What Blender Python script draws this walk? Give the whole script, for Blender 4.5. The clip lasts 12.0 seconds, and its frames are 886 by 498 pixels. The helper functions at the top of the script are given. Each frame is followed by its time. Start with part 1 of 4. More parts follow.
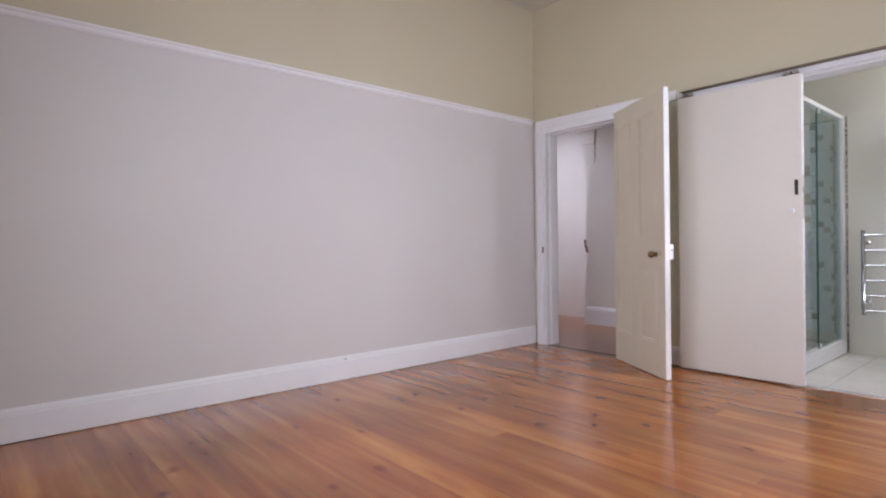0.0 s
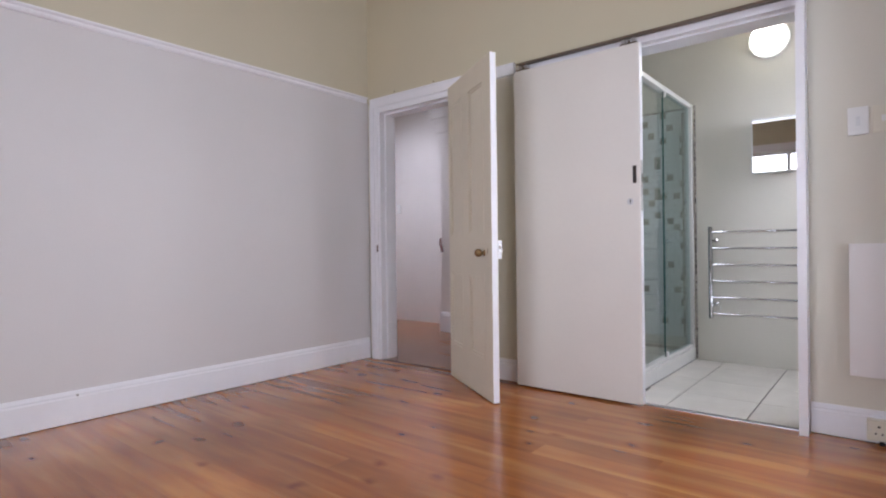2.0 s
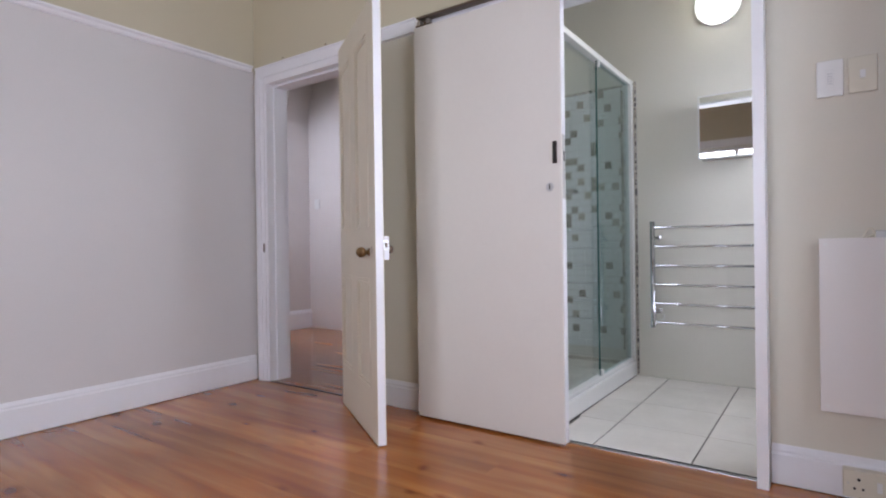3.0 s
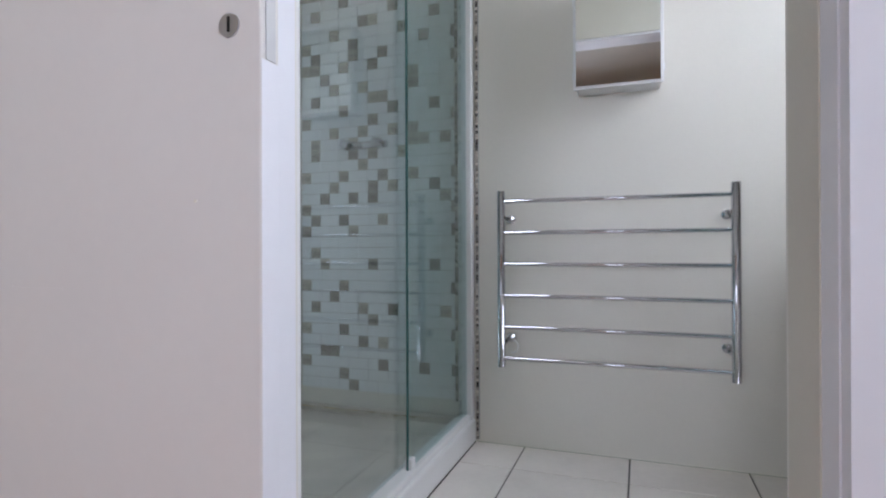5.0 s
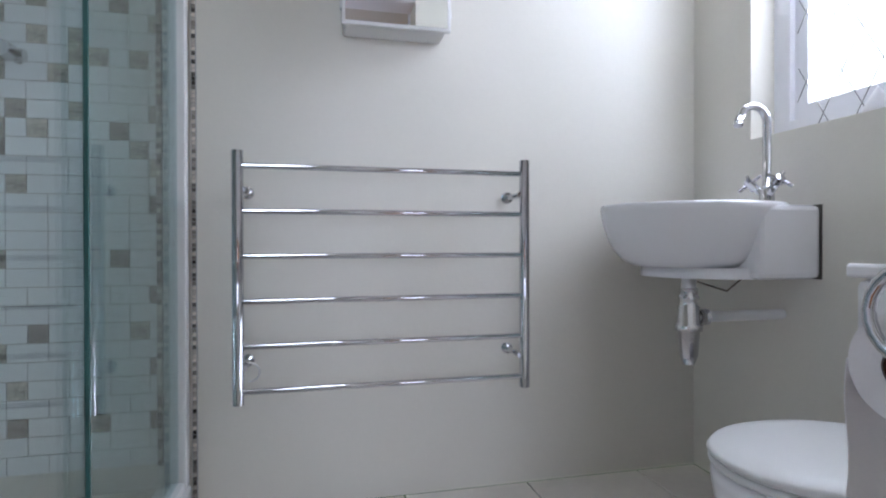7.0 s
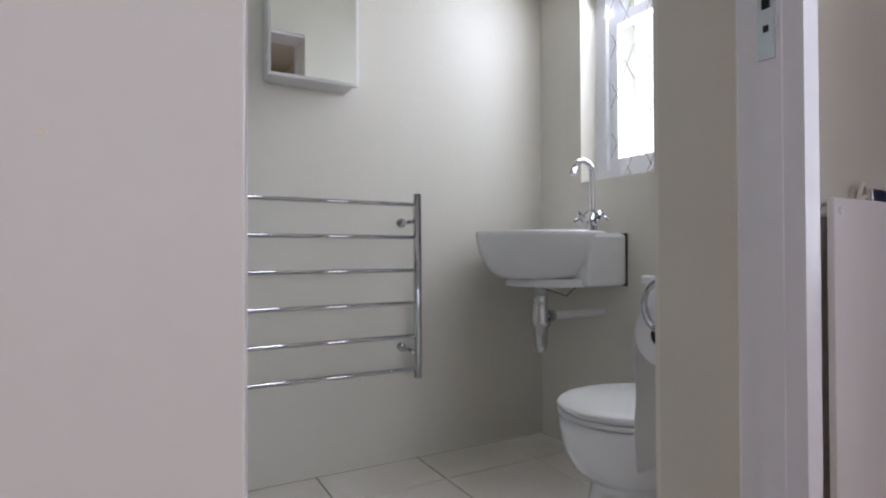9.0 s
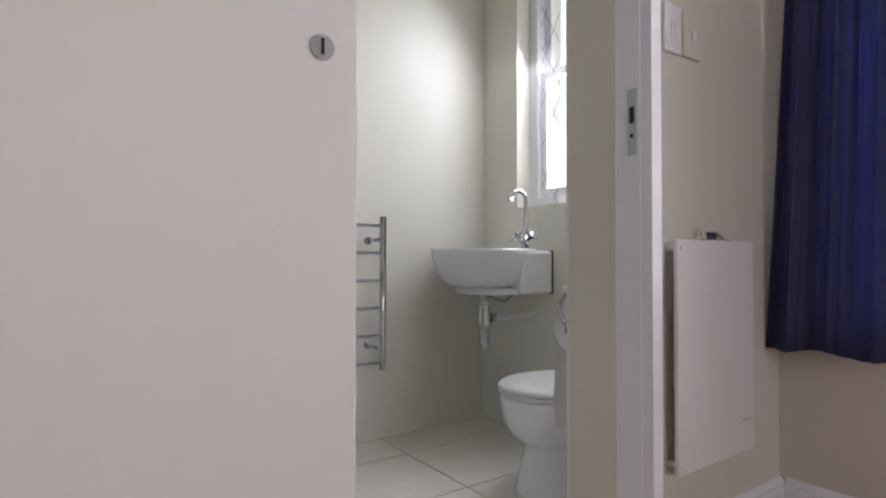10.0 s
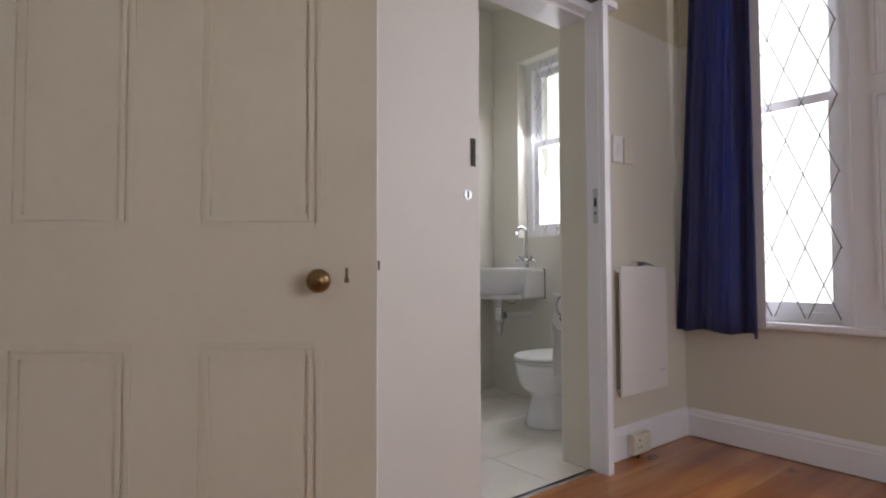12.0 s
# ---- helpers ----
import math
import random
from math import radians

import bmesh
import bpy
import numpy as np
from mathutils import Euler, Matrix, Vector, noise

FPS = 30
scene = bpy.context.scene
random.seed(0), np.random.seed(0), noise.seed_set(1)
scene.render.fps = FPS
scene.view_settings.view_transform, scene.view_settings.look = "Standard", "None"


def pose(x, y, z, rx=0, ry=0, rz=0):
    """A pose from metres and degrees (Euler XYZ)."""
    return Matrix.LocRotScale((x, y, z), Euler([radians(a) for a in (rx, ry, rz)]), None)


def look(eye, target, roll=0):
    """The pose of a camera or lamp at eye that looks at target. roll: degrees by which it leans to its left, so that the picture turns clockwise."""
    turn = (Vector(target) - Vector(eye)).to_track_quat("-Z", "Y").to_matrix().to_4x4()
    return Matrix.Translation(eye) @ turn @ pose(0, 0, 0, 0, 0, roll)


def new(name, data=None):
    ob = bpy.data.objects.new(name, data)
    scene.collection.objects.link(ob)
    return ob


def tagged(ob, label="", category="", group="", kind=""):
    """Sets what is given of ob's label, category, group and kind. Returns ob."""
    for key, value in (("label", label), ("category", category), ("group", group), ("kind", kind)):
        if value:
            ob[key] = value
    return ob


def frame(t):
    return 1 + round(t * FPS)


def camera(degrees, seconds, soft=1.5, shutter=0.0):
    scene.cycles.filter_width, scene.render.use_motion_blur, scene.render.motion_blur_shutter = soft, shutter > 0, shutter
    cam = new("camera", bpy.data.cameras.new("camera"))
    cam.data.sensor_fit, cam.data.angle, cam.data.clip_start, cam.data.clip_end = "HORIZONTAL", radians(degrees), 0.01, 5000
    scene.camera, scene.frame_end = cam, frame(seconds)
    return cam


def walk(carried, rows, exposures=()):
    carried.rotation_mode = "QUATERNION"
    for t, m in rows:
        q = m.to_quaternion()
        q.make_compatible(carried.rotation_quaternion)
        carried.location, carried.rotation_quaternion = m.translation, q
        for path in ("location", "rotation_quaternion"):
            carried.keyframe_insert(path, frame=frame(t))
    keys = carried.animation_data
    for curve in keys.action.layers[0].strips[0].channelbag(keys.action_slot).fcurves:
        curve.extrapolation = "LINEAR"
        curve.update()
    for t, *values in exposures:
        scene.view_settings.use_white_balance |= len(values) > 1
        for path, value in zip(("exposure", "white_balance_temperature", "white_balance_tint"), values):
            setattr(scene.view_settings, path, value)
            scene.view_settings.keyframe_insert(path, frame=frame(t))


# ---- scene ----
cam = camera(77.9, 12.0, soft=2.1)
PATH = [
    (0, (3.555, -4.281, 0.969), (2.04, -2.975, 0.962), -0.7),
    (0.5, (3.544, -4.112, 0.952), (2.085, -2.745, 0.948), -0.6),
    (1, (3.533, -3.875, 0.945), (2.133, -2.447, 0.939), -0.7),
    (1.5, (3.502, -3.555, 0.969), (2.165, -2.067, 0.962), -0.7),
    (2, (3.467, -3.245, 0.93), (2.201, -1.697, 0.926), -0.7),
    (2.5, (3.399, -2.888, 0.928), (2.213, -1.278, 0.923), -0.8),
    (3, (3.34, -2.436, 0.911), (2.19, -0.8, 0.908), -0.8),
    (3.2, (3.322, -2.244, 0.9), (2.183, -0.599, 0.9), -0.9),
    (4.8, (2.945, -0.921, 0.825), (2.165, 0.92, 0.832), -0.2),
    (5, (2.903, -0.793, 0.832), (2.229, 1.09, 0.836), -0.2),
    (5.5, (2.813, -0.543, 0.851), (2.407, 1.415, 0.836), -0.6),
    (6, (2.759, -0.402, 0.841), (2.645, 1.595, 0.842), -0.4),
    (6.5, (2.663, -0.296, 0.831), (2.862, 1.694, 0.814), -0.3),
    (7, (2.578, -0.237, 0.803), (3.042, 1.708, 0.791), -0.1),
    (7.2, (2.573, -0.237, 0.803), (3.1, 1.693, 0.782), -0.2),
    (9, (2.288, -0.533, 0.831), (3.252, 1.219, 0.854), -0.2),
    (9.5, (2.156, -0.683, 0.850), (3.235, 1.001, 0.882), -0.1),
    (10, (1.981, -0.855, 0.873), (3.139, 0.774, 0.91), 0.1),
    (10.5, (1.765, -1.021, 0.895), (2.97, 0.575, 0.938), 0),
    (11, (1.498, -1.2, 0.906), (2.737, 0.369, 0.958), -0.2),
    (11.5, (1.251, -1.397, 0.919), (2.499, 0.165, 0.978), -0.1),
    (12, (1.022, -1.583, 0.923), (2.255, -0.01, 0.992), -0.2),
]
walk(cam, [(t, look(eye, target, roll)) for t, eye, target, roll in PATH],
     [(0, -0.09, 6500, 8), (1.5, -0.17, 6420, 8), (3.2, -0.20, 6250, 7.5), (4.8, -0.30, 6100, 7), (5.5, -0.36, 6000, 7), (6.5, -0.12, 5850, 7.8), (7.2, -0.20, 5900, 7.5), (9.0, -0.56, 6350, 7), (9.5, -0.53, 6500, 6.5), (10.5, -0.42, 6700, 6), (11.4, -0.67, 6820, 6), (12, -0.62, 6850, 6)])

# ---- world, sun, large lights ----
world = bpy.data.worlds.new("world")
world.use_nodes = True
scene.world = world
_wn = world.node_tree.nodes
_sky = _wn.new("ShaderNodeTexSky")
_sky.sky_type = "NISHITA"
_sky.sun_disc = False
_sky.sun_elevation = radians(50)
_sky.sun_rotation = radians(-40)
_sky.air_density, _sky.dust_density = 1.0, 3.0
world.node_tree.links.new(_sky.outputs[0], _wn["Background"].inputs[0])
_wn["Background"].inputs[1].default_value = 0.15
sun = new("sun", bpy.data.lights.new("sun", "SUN"))
sun.data.energy, sun.data.angle, sun.data.color = 1.2, radians(12), (1.0, 0.96, 0.9)
sun.matrix_world = look((-20, 25, 36), (0, 0, 0))


def area_lamp(name, place, target, sx, sy, power, color):
    lamp = new(name, bpy.data.lights.new(name, "AREA"))
    lamp.data.shape, lamp.data.size, lamp.data.size_y = "RECTANGLE", sx, sy
    lamp.data.energy, lamp.data.color = power, color
    lamp.matrix_world = look(place, target)
    return lamp


DAY = (0.93, 0.92, 1.08)
area_lamp("bedroom_window_daylight", (4.20, -0.46, 1.7), (0, -0.46, 1.5), 0.6, 2.0, 38, DAY)
area_lamp("bedroom_second_window_daylight", (4.20, -1.8, 1.7), (0, -1.9, 0.7), 1.2, 2.0, 33, DAY).data.spread = radians(135)
area_lamp("south_window_daylight", (2.1, -5.25, 1.6), (2.1, 0, 1.3), 1.7, 1.8, 40, DAY).data.spread = radians(120)
area_lamp("bathroom_window_daylight", (4.14, 0.97, 1.8), (2.5, 0.7, 0.6), 0.45, 1.2, 27, (0.92, 0.93, 1.08))
# two added fill lamps brighten the hall; no such window or skylight is known
area_lamp("hall_west_fill", (-2.9, 1.2, 1.7), (0, 1.3, 1.3), 0.5, 1.6, 5, (0.92, 0.92, 1.08))
area_lamp("hall_far_wall_fill", (-1.1, 0.75, 3.2), (-1.05, 1.95, 1.0), 0.9, 0.7, 13, (0.92, 0.91, 1.10)).data.spread = radians(75)

# ---- materials ----
def material(name, color, rough=0.5, metal=0.0, spread=0.06, scale=3.0, fine=60.0, bump=0.02, coat=0.0, ior=1.45):
    m = bpy.data.materials.new(name)
    m.use_nodes = True
    n, l = m.node_tree.nodes, m.node_tree.links
    b = n["Principled BSDF"]
    b.inputs["Roughness"].default_value, b.inputs["Metallic"].default_value = rough, metal
    b.inputs["Coat Weight"].default_value, b.inputs["Coat Roughness"].default_value = coat, 0.06
    b.inputs["IOR"].default_value = ior
    tc = n.new("ShaderNodeTexCoord")
    big, small = n.new("ShaderNodeTexNoise"), n.new("ShaderNodeTexNoise")
    big.inputs["Scale"].default_value, small.inputs["Scale"].default_value = scale, fine
    big.inputs["Detail"].default_value, small.inputs["Detail"].default_value = 4, 3
    l.new(tc.outputs["Object"], big.inputs["Vector"])
    l.new(tc.outputs["Object"], small.inputs["Vector"])
    add = n.new("ShaderNodeMath")
    add.operation = "MULTIPLY_ADD"
    add.inputs[1].default_value = 0.35
    l.new(small.outputs[0], add.inputs[0])
    l.new(big.outputs[0], add.inputs[2])
    ramp = n.new("ShaderNodeValToRGB")
    ramp.color_ramp.elements[0].position, ramp.color_ramp.elements[1].position = 0.4, 0.95
    ramp.color_ramp.elements[0].color = (*[c * (1 - spread) for c in color], 1)
    ramp.color_ramp.elements[1].color = (*[min(1, c * (1 + spread)) for c in color], 1)
    l.new(add.outputs[0], ramp.inputs[0])
    l.new(ramp.outputs[0], b.inputs["Base Color"])
    if bump:
        bp = n.new("ShaderNodeBump")
        bp.inputs["Strength"].default_value, bp.inputs["Distance"].default_value = bump * 5, 0.002
        l.new(small.outputs[0], bp.inputs["Height"])
        l.new(bp.outputs[0], b.inputs["Normal"])
    return m


def wall_paint(name, low, high, split):
    """Two coats of wall paint that meet behind the picture rail at the height split."""
    m = material(name, low, 0.62, bump=0.03, spread=0.03, scale=1.3, fine=90)
    n, l = m.node_tree.nodes, m.node_tree.links
    b = n["Principled BSDF"]
    src = b.inputs["Base Color"].links[0].from_socket
    geo, sep, less, mix = n.new("ShaderNodeNewGeometry"), n.new("ShaderNodeSeparateXYZ"), n.new("ShaderNodeMath"), n.new("ShaderNodeMix")
    less.operation = "GREATER_THAN"
    less.inputs[1].default_value = split
    mix.data_type, mix.blend_type = "RGBA", "MULTIPLY"
    mix.inputs[7].default_value = (high[0] / low[0], high[1] / low[1], high[2] / low[2], 1)
    l.new(geo.outputs["Position"], sep.inputs[0])
    l.new(sep.outputs[2], less.inputs[0])
    l.new(less.outputs[0], mix.inputs[0])
    l.new(src, mix.inputs[6])
    l.new(mix.outputs[2], b.inputs["Base Color"])
    return m


def wood_floor(name):
    m = bpy.data.materials.new(name)
    m.use_nodes = True
    n, l = m.node_tree.nodes, m.node_tree.links
    b = n["Principled BSDF"]
    b.inputs["Roughness"].default_value = 0.22
    b.inputs["Coat Weight"].default_value, b.inputs["Coat Roughness"].default_value = 0.25, 0.14
    tc, info = n.new("ShaderNodeTexCoord"), n.new("ShaderNodeObjectInfo")
    shift, mp = n.new("ShaderNodeVectorMath"), n.new("ShaderNodeMapping")
    shift.operation = "MULTIPLY_ADD"
    shift.inputs[1].default_value = (37, 11, 5)
    comb = n.new("ShaderNodeCombineXYZ")
    for i in range(3):
        l.new(info.outputs["Random"], comb.inputs[i])
    l.new(comb.outputs[0], shift.inputs[0])
    l.new(tc.outputs["Object"], shift.inputs[2])
    mp.inputs["Scale"].default_value = (0.55, 5.5, 1)
    l.new(shift.outputs[0], mp.inputs[0])
    grain = n.new("ShaderNodeTexNoise")
    grain.inputs["Scale"].default_value, grain.inputs["Detail"].default_value, grain.inputs["Distortion"].default_value = 2.0, 3, 0.3
    l.new(mp.outputs[0], grain.inputs["Vector"])
    ramp = n.new("ShaderNodeValToRGB")
    e = ramp.color_ramp.elements
    e[0].position, e[0].color = 0.30, (0.30, 0.082, 0.020, 1)
    e[1].position, e[1].color = 0.72, (0.54, 0.225, 0.058, 1)
    mid = ramp.color_ramp.elements.new(0.5)
    mid.color = (0.405, 0.137, 0.031, 1)
    l.new(grain.outputs[0], ramp.inputs[0])
    # knots: rare dark ovals along the grain
    mk = n.new("ShaderNodeMapping")
    mk.inputs["Scale"].default_value = (2.4, 3.6, 1)
    l.new(shift.outputs[0], mk.inputs[0])
    vor = n.new("ShaderNodeTexVoronoi")
    vor.voronoi_dimensions = "2D"
    vor.inputs["Scale"].default_value = 1.0
    warp, wadd = n.new("ShaderNodeTexNoise"), n.new("ShaderNodeVectorMath")
    warp.inputs["Scale"].default_value = 2.2
    wadd.operation = "MULTIPLY_ADD"
    wadd.inputs[1].default_value = (0.35, 0.35, 0)
    l.new(mk.outputs[0], warp.inputs["Vector"])
    l.new(warp.outputs["Color"], wadd.inputs[0])
    l.new(mk.outputs[0], wadd.inputs[2])
    l.new(wadd.outputs[0], vor.inputs["Vector"])
    kr = n.new("ShaderNodeValToRGB")
    kr.color_ramp.elements[0].position, kr.color_ramp.elements[0].color = 0.02, (0.56, 0.36, 0.24, 1)
    kr.color_ramp.elements[1].position, kr.color_ramp.elements[1].color = 0.12, (1, 1, 1, 1)
    l.new(vor.outputs["Distance"], kr.inputs[0])
    mix = n.new("ShaderNodeMix")
    mix.data_type, mix.blend_type = "RGBA", "MULTIPLY"
    gate, chan = n.new("ShaderNodeMath"), n.new("ShaderNodeSeparateColor")
    gate.operation = "GREATER_THAN"
    gate.inputs[1].default_value = 0.50
    l.new(vor.outputs["Color"], chan.inputs[0])
    l.new(chan.outputs[0], gate.inputs[0])
    l.new(gate.outputs[0], mix.inputs[0])
    l.new(ramp.outputs[0], mix.inputs[6])
    l.new(kr.outputs[0], mix.inputs[7])
    # board to board tone and broad wear
    tone = n.new("ShaderNodeMapRange")
    tone.inputs[3].default_value, tone.inputs[4].default_value = 0.84, 1.12
    l.new(info.outputs["Random"], tone.inputs[0])
    wear = n.new("ShaderNodeTexNoise")
    wear.inputs["Scale"].default_value = 0.9
    geo = n.new("ShaderNodeNewGeometry")
    l.new(geo.outputs["Position"], wear.inputs["Vector"])
    wr = n.new("ShaderNodeMapRange")
    wr.inputs[1].default_value, wr.inputs[2].default_value, wr.inputs[3].default_value, wr.inputs[4].default_value = 0.3, 0.7, 0.66, 1.18
    l.new(wear.outputs[0], wr.inputs[0])
    mul = n.new("ShaderNodeMath")
    mul.operation = "MULTIPLY"
    l.new(tone.outputs[0], mul.inputs[0])
    l.new(wr.outputs[0], mul.inputs[1])
    sc = n.new("ShaderNodeVectorMath")
    sc.operation = "SCALE"
    l.new(mix.outputs[2], sc.inputs[0])
    l.new(mul.outputs[0], sc.inputs["Scale"])
    l.new(sc.outputs[0], b.inputs["Base Color"])
    rr = n.new("ShaderNodeMapRange")
    rr.inputs[3].default_value, rr.inputs[4].default_value = 0.14, 0.26
    l.new(wear.outputs[0], rr.inputs[0])
    l.new(rr.outputs[0], b.inputs["Roughness"])
    bp = n.new("ShaderNodeBump")
    bp.inputs["Strength"].default_value, bp.inputs["Distance"].default_value = 0.02, 0.002
    l.new(grain.outputs[0], bp.inputs["Height"])
    l.new(bp.outputs[0], b.inputs["Normal"])
    return m


def varied(m, low, high):
    """Piece by piece tone from the object's own random number."""
    n, l = m.node_tree.nodes, m.node_tree.links
    b = n["Principled BSDF"]
    src = b.inputs["Base Color"].links[0].from_socket
    info, rng, sc = n.new("ShaderNodeObjectInfo"), n.new("ShaderNodeMapRange"), n.new("ShaderNodeVectorMath")
    sc.operation = "SCALE"
    rng.inputs[3].default_value, rng.inputs[4].default_value = low, high
    l.new(info.outputs["Random"], rng.inputs[0])
    l.new(src, sc.inputs[0])
    l.new(rng.outputs[0], sc.inputs["Scale"])
    l.new(sc.outputs[0], b.inputs["Base Color"])
    return m


def glass(name, color, low=0.03):
    """A thin pane: mostly clear, with a reflection that grows towards grazing."""
    m = bpy.data.materials.new(name)
    m.use_nodes = True
    n, l = m.node_tree.nodes, m.node_tree.links
    n.remove(n["Principled BSDF"])
    tr, gl, lw, mx = n.new("ShaderNodeBsdfTransparent"), n.new("ShaderNodeBsdfGlossy"), n.new("ShaderNodeLayerWeight"), n.new("ShaderNodeMixShader")
    tr.inputs[0].default_value = (*color, 1)
    gl.inputs["Roughness"].default_value = 0.0
    lw.inputs[0].default_value = 0.5
    pw, ad = n.new("ShaderNodeMath"), n.new("ShaderNodeMath")
    pw.operation, ad.operation = "POWER", "MULTIPLY_ADD"
    pw.inputs[1].default_value = 4.0
    ad.inputs[1].default_value, ad.inputs[2].default_value = 0.6, low
    l.new(lw.outputs["Facing"], pw.inputs[0])
    l.new(pw.outputs[0], ad.inputs[0])
    l.new(ad.outputs[0], mx.inputs[0])
    l.new(tr.outputs[0], mx.inputs[1])
    l.new(gl.outputs[0], mx.inputs[2])
    l.new(mx.outputs[0], n["Material Output"].inputs[0])
    return m


# lower coat leans cool: some of the daylight's lavender cast is in the colour
WALL = wall_paint("bedroom_wall_paint", (0.652, 0.632, 0.632), (0.57, 0.52, 0.395), 2.19)
BATHPAINT = material("bathroom_wall_paint", (0.735, 0.71, 0.64), 0.38, spread=0.03, scale=1.5, fine=80, bump=0.03)
HALLPAINT = material("hall_wall_paint", (0.72, 0.68, 0.66), 0.6, spread=0.03)
CEIL = material("ceiling_paint", (0.60, 0.58, 0.52), 0.8, spread=0.03)
TRIM = material("gloss_trim_paint", (0.82, 0.82, 0.855), 0.3, spread=0.03, fine=30, bump=0.015)
# the same wall paint, tinted creamier for warm bounced light on these walls
WALLN = wall_paint("bedroom_wall_paint_warm", (0.672, 0.642, 0.555), (0.57, 0.52, 0.385), 2.16)
DOOR = material("door_enamel_paint", (0.70, 0.67, 0.63), 0.5, spread=0.03, scale=2, fine=40, bump=0.015)
DOORCREAM = material("aged_cream_door_paint", (0.68, 0.63, 0.51), 0.45, spread=0.05, scale=2, fine=40, bump=0.015)
PVC = material("white_plastic", (0.78, 0.78, 0.77), 0.35, spread=0.02, bump=0.0)
CREAMPVC = material("yellowed_plastic", (0.70, 0.66, 0.55), 0.35, spread=0.04, bump=0.0)
CERAMIC = material("glazed_ceramic", (0.86, 0.86, 0.88), 0.07, spread=0.015, bump=0.0, coat=0.3)
CHROME = material("polished_chrome", (0.56, 0.56, 0.58), 0.09, 1.0, spread=0.03, bump=0.0)
STEEL = material("brushed_steel", (0.55, 0.55, 0.56), 0.28, 1.0, spread=0.08, bump=0.01)
DARKMETAL = material("tarnished_dark_metal", (0.16, 0.12, 0.09), 0.4, 0.8, spread=0.3, bump=0.02)
CASTDARK = material("dark_brown_cast_metal", (0.045, 0.03, 0.024), 0.5, 0.3, spread=0.3, bump=0.02)
BRASS = material("aged_brass", (0.24, 0.155, 0.075), 0.34, 1.0, spread=0.3, scale=30, bump=0.02)
WIRE = material("grey_painted_wire", (0.16, 0.155, 0.16), 0.5, spread=0.1, bump=0.0)
GRIME = material("soap_grime", (0.42, 0.33, 0.19), 0.7, spread=0.4, scale=20)
# near-black for the shade in gaps, slots and holes, and for the black lead
BLACK = material("black_void", (0.012, 0.011, 0.01), 0.6, spread=0.2, bump=0.0)
HEATER = material("fibre_cement_panel", (0.77, 0.75, 0.74), 0.55, spread=0.02, fine=120, bump=0.03)
SLAB = material("dark_subfloor", (0.15, 0.055, 0.018), 0.8, spread=0.3)
WOOD = wood_floor("varnished_pine")
TILE = varied(material("glazed_floor_tile", (0.82, 0.775, 0.72), 0.22, spread=0.06, scale=5, fine=40, bump=0.02), 0.95, 1.04)
GROUT = material("dark_grout", (0.10, 0.095, 0.085), 0.9, spread=0.3)
WHITEGROUT = material("pale_grout", (0.42, 0.42, 0.40), 0.8, spread=0.15)
MOSAIC = varied(material("white_mosaic_tile", (0.82, 0.84, 0.85), 0.14, spread=0.03, bump=0.0), 0.95, 1.03)
STONEMOS = varied(material("printed_stone_mosaic", (0.31, 0.285, 0.24), 0.3, spread=0.6, scale=60, fine=130, bump=0.02), 0.6, 1.5)
TRAY = material("shower_tray_acrylic", (0.56, 0.50, 0.43), 0.4, spread=0.28, scale=4, bump=0.01)
CURTAIN = material("blue_curtain_cloth", (0.07, 0.076, 0.17), 0.8, spread=0.15, scale=8, fine=300, bump=0.08)
_n, _l = CURTAIN.node_tree.nodes, CURTAIN.node_tree.links
_t, _m = _n.new("ShaderNodeBsdfTranslucent"), _n.new("ShaderNodeMixShader")
_t.inputs[0].default_value = (0.11, 0.15, 0.36, 1)
_m.inputs[0].default_value = 0.4
_l.new(_n["Principled BSDF"].outputs[0], _m.inputs[1])
_l.new(_t.outputs[0], _m.inputs[2])
_l.new(_m.outputs[0], _n["Material Output"].inputs[0])
SHOWERGLASS = glass("shower_glass", (0.92, 0.97, 0.975), 0.09)
SHOWERFIXED = glass("hazed_shower_glass", (0.78, 0.88, 0.88), 0.09)
PANE = glass("window_pane_glass", (0.97, 0.98, 0.98))
EDGE = material("green_glass_edge", (0.05, 0.14, 0.13), 0.15, spread=0.2, bump=0.0)
MIRROR = material("mirror_silver", (0.86, 0.88, 0.87), 0.015, 1.0, spread=0.0, bump=0.0)
PAPER = material("toilet_paper", (0.80, 0.79, 0.80), 0.9, spread=0.02, fine=150, bump=0.06)
CARD = material("brown_card_core", (0.16, 0.09, 0.06), 0.8, spread=0.2)
LILAC = material("lilac_plastic", (0.30, 0.24, 0.36), 0.35, spread=0.05, bump=0.0)
REDWOOD = material("dark_red_handrail", (0.10, 0.025, 0.02), 0.3, spread=0.3, coat=0.4)
GRASS = material("outdoor_grass", (0.09, 0.12, 0.05), 0.9, spread=0.4, scale=0.8, fine=20, bump=0.1)
ROOFTIN = material("corrugated_roof_paint", (0.17, 0.18, 0.19), 0.45, spread=0.15, scale=1.5)
HOUSEWALL = material("neighbour_plaster", (0.62, 0.58, 0.5), 0.8, spread=0.08)
GLOW = bpy.data.materials.new("lit_opal_diffuser")
GLOW.use_nodes = True
GLOW.node_tree.nodes["Principled BSDF"].inputs["Emission Color"].default_value = (1.0, 0.95, 0.86, 1)
GLOW.node_tree.nodes["Principled BSDF"].inputs["Emission Strength"].default_value = 11.5


